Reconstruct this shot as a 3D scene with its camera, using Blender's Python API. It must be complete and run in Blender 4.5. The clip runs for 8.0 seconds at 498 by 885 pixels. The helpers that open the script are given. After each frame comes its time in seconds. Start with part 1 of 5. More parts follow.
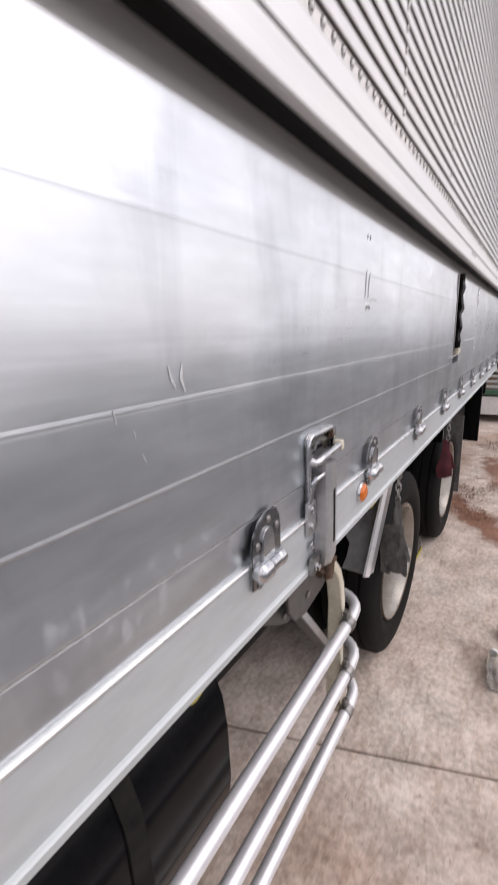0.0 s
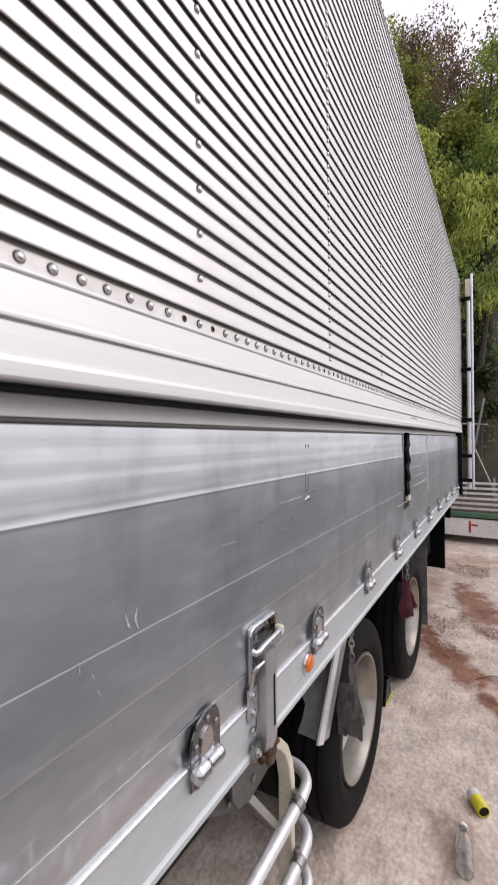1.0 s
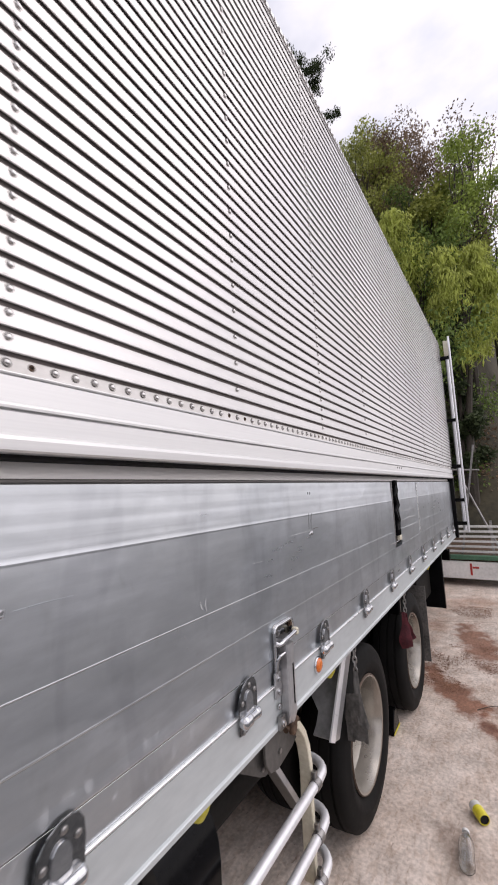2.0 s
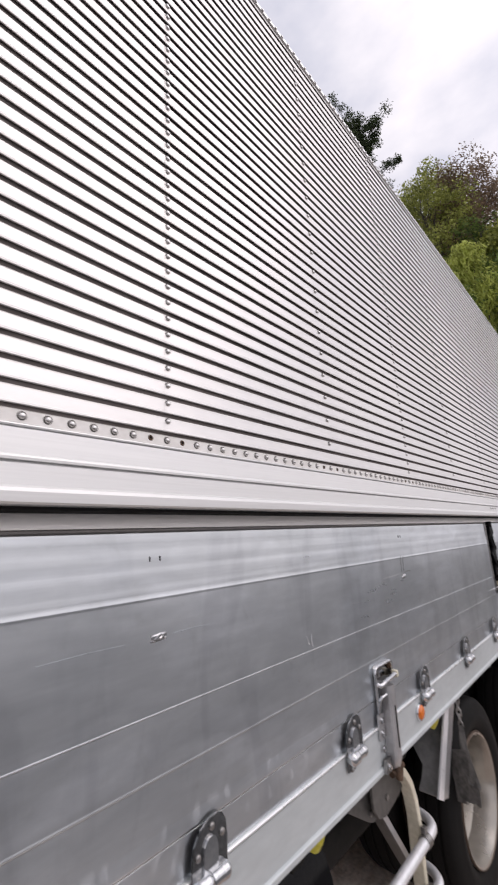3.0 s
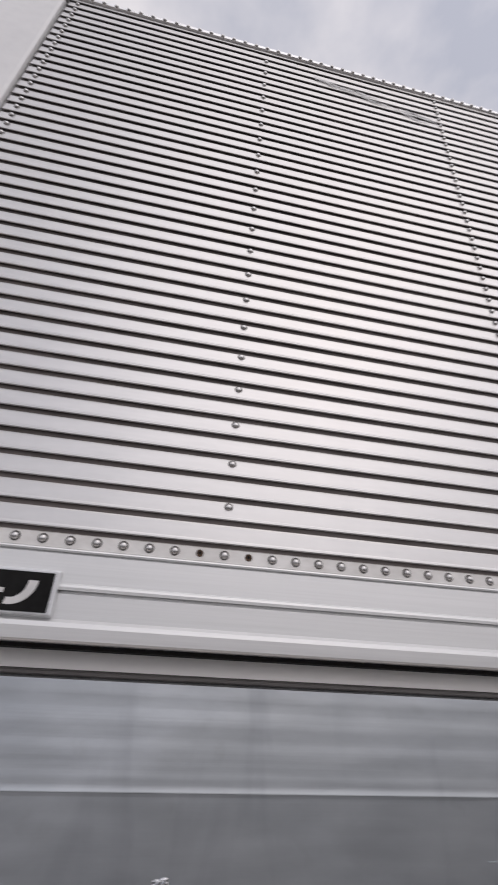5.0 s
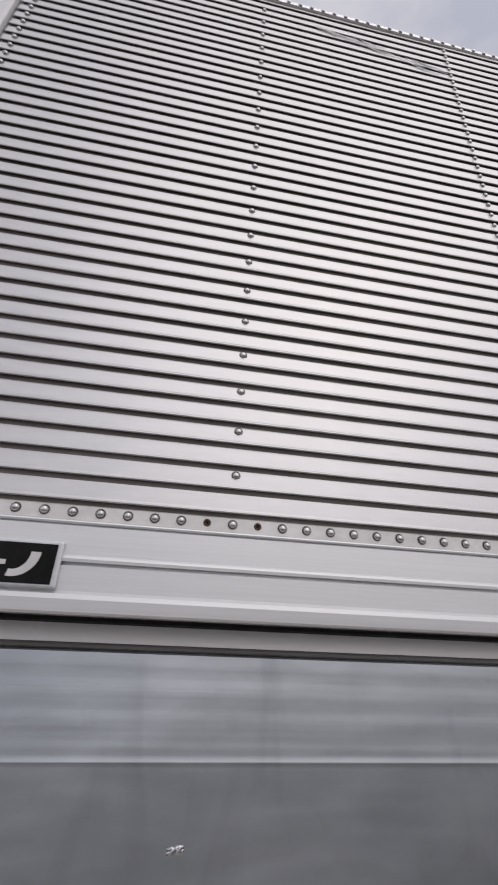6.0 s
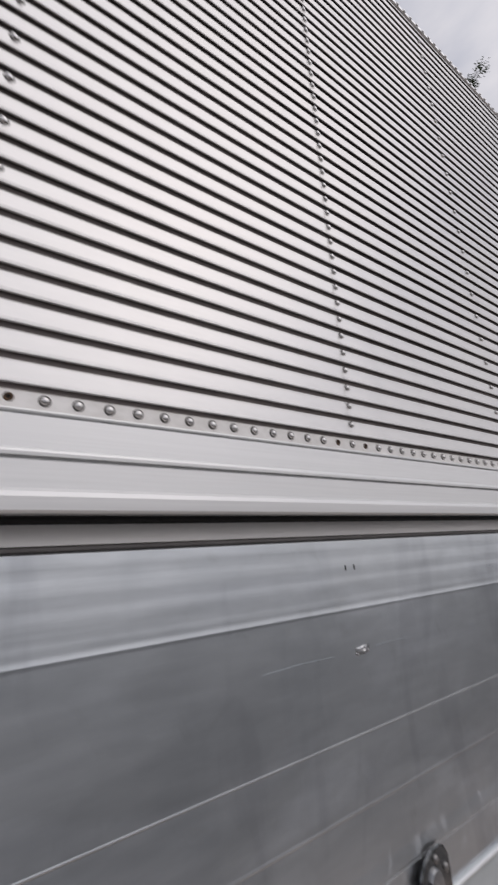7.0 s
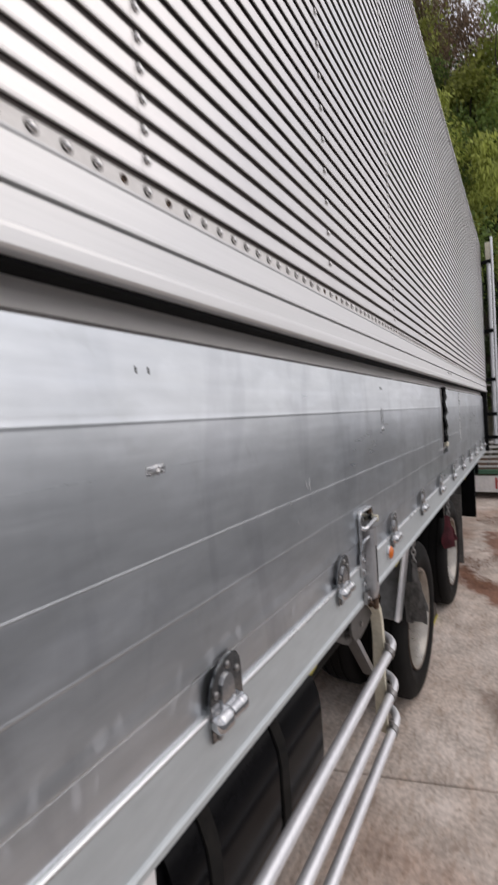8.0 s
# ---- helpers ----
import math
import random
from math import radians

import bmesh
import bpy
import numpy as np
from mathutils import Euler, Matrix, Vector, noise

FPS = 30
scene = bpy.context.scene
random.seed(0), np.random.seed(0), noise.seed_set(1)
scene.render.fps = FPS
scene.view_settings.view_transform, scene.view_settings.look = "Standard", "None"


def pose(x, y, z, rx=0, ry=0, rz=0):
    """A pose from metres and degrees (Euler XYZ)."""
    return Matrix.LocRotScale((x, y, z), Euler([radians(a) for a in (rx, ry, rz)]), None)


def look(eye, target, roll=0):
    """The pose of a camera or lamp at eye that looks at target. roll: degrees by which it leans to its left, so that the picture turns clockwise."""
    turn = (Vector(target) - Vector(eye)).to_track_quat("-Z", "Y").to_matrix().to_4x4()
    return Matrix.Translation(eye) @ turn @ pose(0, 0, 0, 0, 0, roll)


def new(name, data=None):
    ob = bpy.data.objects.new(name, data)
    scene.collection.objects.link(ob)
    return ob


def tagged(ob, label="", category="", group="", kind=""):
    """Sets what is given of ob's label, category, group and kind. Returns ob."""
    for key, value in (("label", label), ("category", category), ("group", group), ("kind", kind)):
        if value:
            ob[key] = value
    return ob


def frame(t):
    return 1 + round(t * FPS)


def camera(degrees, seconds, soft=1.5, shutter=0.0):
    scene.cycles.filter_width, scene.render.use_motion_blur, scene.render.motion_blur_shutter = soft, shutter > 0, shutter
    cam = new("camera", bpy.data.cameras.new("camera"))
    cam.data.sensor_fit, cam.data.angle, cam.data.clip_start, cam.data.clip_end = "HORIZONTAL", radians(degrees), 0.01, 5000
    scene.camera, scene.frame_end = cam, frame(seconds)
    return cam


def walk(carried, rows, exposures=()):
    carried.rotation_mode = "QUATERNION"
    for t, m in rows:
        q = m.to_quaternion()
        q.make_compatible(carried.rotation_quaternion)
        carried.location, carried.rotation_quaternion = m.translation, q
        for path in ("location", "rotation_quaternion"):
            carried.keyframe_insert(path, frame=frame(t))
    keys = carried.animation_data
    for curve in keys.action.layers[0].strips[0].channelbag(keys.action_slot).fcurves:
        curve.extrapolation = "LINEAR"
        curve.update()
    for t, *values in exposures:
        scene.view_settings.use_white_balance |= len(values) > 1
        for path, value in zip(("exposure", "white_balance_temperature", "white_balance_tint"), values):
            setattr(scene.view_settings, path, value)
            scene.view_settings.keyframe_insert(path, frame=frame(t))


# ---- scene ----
# ---- camera ----
cam = camera(63.0, 8.0, soft=1.8, shutter=0.3)
PATH = [
    (0, look((0.1588, -0.3611, 1.4469), (1.7467, 0.7490, 0.9504), -2.63)),
    (0.2, look((0.1342, -0.3947, 1.5187), (1.7626, 0.7068, 1.1513), -1.74)),
    (0.5, look((0.0893, -0.4517, 1.6001), (1.7575, 0.6283, 1.3746), -1.26)),
    (1, look((0.0694, -0.5153, 1.6924), (1.7641, 0.5467, 1.6852), -0.74)),
    (1.2, look((0.0820, -0.5294, 1.7181), (1.7660, 0.5489, 1.7573), -0.89)),
    (2.3, look((-0.4592, -0.7360, 1.6780), (1.2014, 0.3331, 1.9931), -2.57)),
    (2.5, look((-0.4758, -0.7399, 1.6818), (1.1342, 0.3966, 2.0227), -2.61)),
    (3, look((-0.5091, -0.7404, 1.6976), (0.9329, 0.5680, 2.1546), -2.75)),
    (3.5, look((-0.5629, -0.7302, 1.7188), (0.6472, 0.7439, 2.3211), -2.07)),
    (4, look((-0.6291, -0.7355, 1.7556), (0.2860, 0.8815, 2.4958), -0.39)),
    (4.5, look((-0.6876, -0.7378, 1.7748), (-0.0949, 0.9777, 2.6149), 1.76)),
    (5, look((-0.7394, -0.7299, 1.7772), (-0.4573, 1.0370, 2.6707), 3.77)),
    (5.2, look((-0.7616, -0.7244, 1.7756), (-0.5801, 1.0559, 2.6686), 4.23)),
    (6.3, look((-0.7135, -0.6712, 1.7569), (-0.2963, 1.1347, 2.5083), 0.62)),
    (6.6, look((-0.6830, -0.6475, 1.7457), (0.0363, 1.0981, 2.4054), -1.08)),
    (7, look((-0.6396, -0.5964, 1.7145), (0.4559, 1.0016, 2.2107), -2.86)),
    (7.5, look((-0.5775, -0.5197, 1.6620), (0.8682, 0.8430, 1.8918), -3.97)),
    (8, look((-0.4223, -0.4705, 1.5736), (1.2289, 0.6540, 1.4791), -4.14)),
]
EXPOSURES = [(0, 0.50, 6600, 17), (0.5, 0.51, 6580, 17), (1.0, 0.50, 6560, 17), (2.5, 0.36, 6540, 17), (3.5, 0.18, 6550, 17), (4.5, -0.05, 6480, 15),
             (5.2, -0.16, 6440, 15), (6.5, -0.23, 6380, 15), (7.5, -0.12, 6490, 13), (8.0, 0.06, 6530, 14)]
walk(cam, PATH, EXPOSURES)

# ---- world and sun: an overcast afternoon ----
SUN_UP, SUN_TURN = radians(45), radians(153)
world = bpy.data.worlds.new("overcast_sky")
scene.world = world
world.use_nodes = True
wn, wl = world.node_tree.nodes, world.node_tree.links
wn.clear()
w_out = wn.new("ShaderNodeOutputWorld")
w_bg = wn.new("ShaderNodeBackground")
w_sky = wn.new("ShaderNodeTexSky")
w_sky.sky_type = "NISHITA"
w_sky.sun_disc = False
w_sky.sun_elevation, w_sky.sun_rotation = SUN_UP, SUN_TURN
w_sky.air_density, w_sky.dust_density = 1.0, 3.0
w_co = wn.new("ShaderNodeTexCoord")
w_map = wn.new("ShaderNodeMapping")
w_map.inputs["Scale"].default_value = (1.0, 1.0, 2.2)
w_cloud = wn.new("ShaderNodeTexNoise")
w_cloud.inputs["Scale"].default_value = 2.1
w_cloud.inputs["Detail"].default_value = 6.0
w_cloud.inputs["Roughness"].default_value = 0.52
w_ramp = wn.new("ShaderNodeValToRGB")
w_ramp.color_ramp.elements[0].position, w_ramp.color_ramp.elements[0].color = 0.38, (5.5, 5.75, 6.4, 1)
w_ramp.color_ramp.elements[1].position, w_ramp.color_ramp.elements[1].color = 0.62, (10.0, 9.7, 9.5, 1)
w_mix = wn.new("ShaderNodeMixRGB")
w_mix.inputs[0].default_value = 0.88
wl.new(w_co.outputs["Generated"], w_map.inputs["Vector"])
wl.new(w_map.outputs["Vector"], w_cloud.inputs["Vector"])
wl.new(w_cloud.outputs["Fac"], w_ramp.inputs["Fac"])
wl.new(w_sky.outputs["Color"], w_mix.inputs[1])
wl.new(w_ramp.outputs["Color"], w_mix.inputs[2])
# the cloud is brightest round the hidden sun
w_dot, w_up, w_dim = wn.new("ShaderNodeVectorMath"), wn.new("ShaderNodeMapRange"), wn.new("ShaderNodeMixRGB")
w_dot.operation = "DOT_PRODUCT"
w_dot.inputs[1].default_value = (0.30, -0.74, 0.60)
w_up.inputs["From Min"].default_value, w_up.inputs["From Max"].default_value = 0.05, 0.9
w_up.inputs["To Min"].default_value, w_up.inputs["To Max"].default_value = 0.80, 0.99
w_dim.blend_type = "MULTIPLY"
w_dim.inputs[0].default_value = 1.0
wl.new(w_co.outputs["Generated"], w_dot.inputs[0])
wl.new(w_dot.outputs["Value"], w_up.inputs["Value"])
wl.new(w_mix.outputs["Color"], w_dim.inputs[1])
wl.new(w_up.outputs["Result"], w_dim.inputs[2])
wl.new(w_dim.outputs["Color"], w_bg.inputs["Color"])
w_bg.inputs["Strength"].default_value = 0.12
wl.new(w_bg.outputs["Background"], w_out.inputs["Surface"])

sun_data = bpy.data.lights.new("sun", "SUN")
sun_data.energy, sun_data.angle, sun_data.color = 0.55, radians(60), (1.0, 0.96, 0.9)
sun = new("sun", sun_data)
sun.matrix_world = look((4.5, -10, 11), (1, 0, 0))


# ---- materials ----
def material(name, dark, light, rough=(0.4, 0.6), metal=0.0, size=(1, 1, 1), scale=3.0, fine=40.0, bump=0.1, bump_size=0.002,
             fine_mix=0.4, per_object=0.0, coat=0.0, spread=(0.35, 0.65), shine=0.5, through_leaf=0.0):
    """Two scales of noise between a dark and a light tone, with roughness and relief that follow them."""
    m = bpy.data.materials.new(name)
    m.use_nodes = True
    n, l = m.node_tree.nodes, m.node_tree.links
    b = n["Principled BSDF"]
    co, mp = n.new("ShaderNodeTexCoord"), n.new("ShaderNodeMapping")
    mp.inputs["Scale"].default_value = size
    l.new(co.outputs["Object"], mp.inputs["Vector"])
    big, small = n.new("ShaderNodeTexNoise"), n.new("ShaderNodeTexNoise")
    for node, s, d in ((big, scale, 5), (small, fine, 4)):
        node.inputs["Scale"].default_value, node.inputs["Detail"].default_value = s, d
        l.new(mp.outputs["Vector"], node.inputs["Vector"])
    mix = n.new("ShaderNodeMath")
    mix.operation = "MULTIPLY_ADD"
    mix.inputs[1].default_value = fine_mix
    sub = n.new("ShaderNodeMath")
    sub.operation = "MULTIPLY"
    sub.inputs[1].default_value = 1 - fine_mix
    l.new(big.outputs["Fac"], sub.inputs[0])
    l.new(small.outputs["Fac"], mix.inputs[0])
    l.new(sub.outputs[0], mix.inputs[2])
    value = mix.outputs[0]
    if per_object:
        info, add = n.new("ShaderNodeObjectInfo"), n.new("ShaderNodeMath")
        add.operation = "MULTIPLY_ADD"
        add.inputs[1].default_value = per_object
        l.new(info.outputs["Random"], add.inputs[0])
        l.new(value, add.inputs[2])
        value = add.outputs[0]
    if through_leaf:
        geo, one = n.new("ShaderNodeNewGeometry"), n.new("ShaderNodeMath")
        one.operation = "MULTIPLY_ADD"
        one.inputs[1].default_value = 0.24
        l.new(geo.outputs["Random Per Island"], one.inputs[0])
        sunk = n.new("ShaderNodeMath")
        sunk.operation = "SUBTRACT"
        sunk.inputs[1].default_value = 0.12
        l.new(value, sunk.inputs[0])
        l.new(sunk.outputs[0], one.inputs[2])
        value = one.outputs[0]
    ramp = n.new("ShaderNodeValToRGB")
    e = ramp.color_ramp.elements
    e[0].position, e[0].color = spread[0], (*dark, 1)
    e[1].position, e[1].color = spread[1] + per_object, (*light, 1)
    l.new(value, ramp.inputs["Fac"])
    l.new(ramp.outputs["Color"], b.inputs["Base Color"])
    r = n.new("ShaderNodeMapRange")
    r.inputs["From Min"].default_value, r.inputs["From Max"].default_value = 0.3, 0.7
    r.inputs["To Min"].default_value, r.inputs["To Max"].default_value = rough
    l.new(value, r.inputs["Value"])
    l.new(r.outputs["Result"], b.inputs["Roughness"])
    b.inputs["Metallic"].default_value = metal
    b.inputs["Coat Weight"].default_value = coat
    b.inputs["Specular IOR Level"].default_value = shine
    if through_leaf:
        tr, both = n.new("ShaderNodeBsdfTranslucent"), n.new("ShaderNodeMixShader")
        both.inputs[0].default_value = through_leaf
        l.new(ramp.outputs["Color"], tr.inputs["Color"])
        l.new(b.outputs["BSDF"], both.inputs[1])
        l.new(tr.outputs["BSDF"], both.inputs[2])
        l.new(both.outputs["Shader"], n["Material Output"].inputs["Surface"])
    if bump:
        bp = n.new("ShaderNodeBump")
        bp.inputs["Strength"].default_value, bp.inputs["Distance"].default_value = bump, bump_size
        l.new(mix.outputs[0], bp.inputs["Height"])
        l.new(bp.outputs["Normal"], b.inputs["Normal"])
    return m


ALU_RIB = material("ribbed_aluminium", (0.58, 0.573, 0.568), (0.69, 0.681, 0.674), (0.34, 0.46), 1.0, (0.25, 1, 1), 2.5, 60, 0.12, 0.002)
ALU_RAIL = material("anodised_rail", (0.69, 0.693, 0.69), (0.78, 0.782, 0.78), (0.36, 0.46), 0.55, (0.1, 1, 6), 4, 40, 0.05, 0.001)
ALU_GATE = material("gate_aluminium", (0.562, 0.595, 0.622), (0.702, 0.736, 0.765), (0.26, 0.36), 1.0, (0.35, 1, 1.6), 2.0, 24, 0.02, 0.002)
ALU_SILL = material("sill_paint", (0.47, 0.507, 0.520), (0.59, 0.628, 0.640), (0.35, 0.5), 0.35, (0.3, 1, 1), 3, 50, 0.05, 0.001)
STRIP = material("soiled_strip", (0.66, 0.642, 0.615), (0.86, 0.845, 0.825), (0.40, 0.58), 0.25, (0.6, 1, 1), 9, 70, 0.1, 0.001, 0.5)
CHROME = material("worn_chrome", (0.44, 0.45, 0.465), (0.64, 0.65, 0.665), (0.07, 0.17), 1.0, (1, 1, 1), 18, 120, 0.06, 0.001)
CHANNEL = material("channel_steel", (0.44, 0.44, 0.45), (0.58, 0.58, 0.59), (0.3, 0.45), 0.8, (1, 1, 1), 9, 80, 0.08, 0.001)
BOLT = material("bolt_steel", (0.48, 0.47, 0.465), (0.70, 0.69, 0.68), (0.16, 0.28), 1.0, (1, 1, 1), 18, 120, 0.1, 0.001, per_object=0.2)
STEEL = material("dull_steel", (0.20, 0.195, 0.19), (0.40, 0.39, 0.385), (0.3, 0.5), 1.0, (1, 1, 1), 12, 90, 0.2, 0.001)
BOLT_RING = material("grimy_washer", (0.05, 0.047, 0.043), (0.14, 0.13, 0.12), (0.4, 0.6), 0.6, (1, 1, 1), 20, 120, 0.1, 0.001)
RUST = material("rusty_steel", (0.04, 0.024, 0.015), (0.14, 0.085, 0.052), (0.6, 0.85), 0.4, (1, 1, 1), 25, 120, 0.4, 0.002)
LIP = material("rim_lip_rust", (0.045, 0.030, 0.022), (0.14, 0.10, 0.075), (0.5, 0.75), 0.4, (1, 1, 1), 25, 120, 0.3, 0.001)
WHITE_PANEL = material("white_panel", (0.78, 0.775, 0.775), (0.87, 0.865, 0.86), (0.25, 0.4), 0.0, (1, 1, 1), 2, 30, 0.05, 0.001)
BLACK_PAINT = material("black_paint", (0.002, 0.002, 0.0024), (0.006, 0.006, 0.007), (0.14, 0.26), 0.0, (1, 1, 1), 4, 60, 0.02, 0.001, shine=0.10)
RUBBER = material("tyre_rubber", (0.003, 0.003, 0.0032), (0.010, 0.0097, 0.0094), (0.6, 0.85), 0.0, (1, 1, 1), 6, 60, 0.3, 0.002, shine=0.14)
RIM = material("rim_paint", (0.29, 0.27, 0.243), (0.42, 0.398, 0.362), (0.20, 0.32), 0.75, (1, 1, 1), 3, 30, 0.02, 0.001, 0.2)
HOLE = material("dark_recess", (0.008, 0.008, 0.008), (0.02, 0.02, 0.02), (0.7, 0.9), 0.0, (1, 1, 1), 10, 60, 0, shine=0.1)
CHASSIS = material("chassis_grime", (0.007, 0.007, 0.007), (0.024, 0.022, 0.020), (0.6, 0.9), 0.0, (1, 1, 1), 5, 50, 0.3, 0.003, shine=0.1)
GAP_SHADE = material("rib_liner", (0.115, 0.102, 0.096), (0.22, 0.194, 0.184), (0.7, 0.9), 0.0, (0.3, 1, 1), 6, 60, 0.1, 0.002, shine=0.2)
DARK_CHROME = material("dark_chrome", (0.15, 0.153, 0.158), (0.34, 0.345, 0.352), (0.08, 0.19), 1.0, (1, 1, 1), 22, 120, 0.1, 0.001)
SEAL = material("grey_seal", (0.12, 0.11, 0.105), (0.20, 0.185, 0.175), (0.5, 0.7), 0.0, (0.2, 1, 1), 4, 60, 0.1, 0.001)
CAP = material("dull_gate_cap", (0.80, 0.772, 0.745), (0.88, 0.852, 0.825), (0.35, 0.5), 0.25, (0.2, 1, 2), 3, 40, 0.1, 0.001)
CONCRETE = material("concrete", (0.46, 0.400, 0.352), (0.80, 0.705, 0.635), (0.75, 0.95), 0.0, (1, 1, 1), 7.0, 48, 0.9, 0.008, 0.5, spread=(0.38, 0.62))
LEAF_DARK = material("leaves_dark", (0.035, 0.065, 0.016), (0.24, 0.34, 0.085), (0.5, 0.7), 0.0, (1, 1, 1), 1.1, 4, 0, per_object=0.08, through_leaf=0.3, shine=0.3)
LEAF_LIGHT = material("leaves_light", (0.07, 0.11, 0.022), (0.40, 0.50, 0.11), (0.5, 0.7), 0.0, (1, 1, 1), 1.1, 4, 0, per_object=0.08, through_leaf=0.3, shine=0.3)
BARK = material("bark", (0.03, 0.025, 0.02), (0.09, 0.075, 0.06), (0.8, 0.95), 0.0, (1, 1, 0.3), 6, 40, 0.5, 0.01)
CREAM = material("cream_paint", (0.50, 0.462, 0.35), (0.73, 0.69, 0.565), (0.4, 0.6), 0.0, (1, 1, 1), 8, 60, 0.15, 0.001)
PIPE = material("silver_painted_pipe", (0.70, 0.71, 0.735), (0.84, 0.85, 0.875), (0.26, 0.38), 0.45, (1, 1, 1), 7, 70, 0.1, 0.001)
MUDGUARD = material("mudguard_grey", (0.16, 0.16, 0.16), (0.30, 0.30, 0.30), (0.45, 0.65), 0.2, (1, 1, 1), 5, 40, 0.1, 0.001)
FLAP = material("flap_rubber", (0.05, 0.049, 0.047), (0.17, 0.162, 0.154), (0.6, 0.9), 0.0, (1, 1, 1), 9, 60, 0.3, 0.003, shine=0.25)
ORANGE = material("orange_lens", (0.55, 0.10, 0.01), (0.80, 0.22, 0.02), (0.15, 0.3), 0.0, (1, 1, 1), 40, 200, 0.3, 0.001, coat=0.5)
LAMP_SHELL = material("dirty_yellow_plastic", (0.36, 0.32, 0.03), (0.56, 0.50, 0.05), (0.4, 0.6), 0.0, (1, 1, 1), 30, 90, 0.1, 0.001)
YELLOW = material("yellow_plastic", (0.48, 0.42, 0.02), (0.70, 0.62, 0.04), (0.3, 0.5), 0.0, (1, 1, 1), 12, 60, 0.05, 0.001)
RAG = material("red_cloth", (0.036, 0.006, 0.010), (0.135, 0.022, 0.032), (0.8, 0.95), 0.0, (1, 1, 1), 14, 120, 0.5, 0.003)
SCRATCH = material("bare_scratch", (0.62, 0.63, 0.64), (0.74, 0.75, 0.76), (0.40, 0.6), 0.8, (1, 1, 1), 60, 300, 0.2, 0.001)
RUB = material("rubbed_metal", (0.50, 0.535, 0.56), (0.62, 0.655, 0.68), (0.26, 0.36), 1.0, (1, 1, 4), 60, 240, 0.05, 0.001)
PALE_STREAK = material("dried_smudge", (0.66, 0.66, 0.66), (0.76, 0.76, 0.76), (0.5, 0.65), 0.25, (1, 1, 1), 30, 160, 0.1, 0.001)
ASPHALT = material("asphalt", (0.13, 0.13, 0.131), (0.225, 0.224, 0.222), (0.8, 0.95), 0.0, (1, 1, 1), 0.5, 25, 0.4, 0.006)
LITTER = material("dead_leaves", (0.12, 0.05, 0.028), (0.30, 0.15, 0.085), (0.7, 0.9), 0.0, (1, 1, 1), 6, 60, 0.2, 0.002)
BOARD = material("white_board", (0.55, 0.55, 0.54), (0.78, 0.77, 0.76), (0.4, 0.6), 0.0, (1, 1, 1), 3, 30, 0.1, 0.001)
RED_PAINT = material("red_paint", (0.30, 0.02, 0.02), (0.45, 0.04, 0.03), (0.5, 0.7), 0.0, (1, 1, 1), 10, 60, 0.05, 0.001)
GREEN_PAINT = material("green_paint", (0.035, 0.10, 0.06), (0.08, 0.18, 0.11), (0.5, 0.7), 0.0, (1, 1, 1), 5, 40, 0.1, 0.001)
DEAD_LEAF = material("leaves_brown", (0.10, 0.068, 0.045), (0.27, 0.19, 0.125), (0.5, 0.7), 0.0, (1, 1, 1), 0.6, 3, 0, per_object=0.1, through_leaf=0.5, shine=0.3)
LEAF_YELLOW = material("leaves_yellow", (0.11, 0.13, 0.025), (0.50, 0.53, 0.13), (0.45, 0.65), 0.0, (1, 1, 1), 1.1, 4, 0, per_object=0.08, through_leaf=0.3, shine=0.3)
LEAF_SPRAY = material("leaves_spray", (0.18, 0.21, 0.035), (0.62, 0.68, 0.17), (0.45, 0.65), 0.0, (1, 1, 1), 1.3, 5, 0, per_object=0.08, through_leaf=0.35, shine=0.3)
LEAF_PINE = material("leaves_pine", (0.022, 0.036, 0.016), (0.07, 0.095, 0.038), (0.5, 0.7), 0.0, (1, 1, 1), 0.5, 3, 0, per_object=0.1, through_leaf=0.25, shine=0.3)
HANGER = material("hanger_steel", (0.06, 0.057, 0.054), (0.15, 0.144, 0.137), (0.4, 0.6), 0.3, (1, 1, 1), 6, 50, 0.2, 0.002)
ALU_BEAD = material("bare_bead", (0.76, 0.765, 0.77), (0.86, 0.865, 0.87), (0.22, 0.34), 0.8, (0.3, 1, 1), 8, 60, 0.1, 0.001)
SOIL = material("hill_soil", (0.022, 0.02, 0.012), (0.07, 0.06, 0.035), (0.85, 0.95), 0.0, (1, 1, 1), 0.6, 8, 0.5, 0.05)


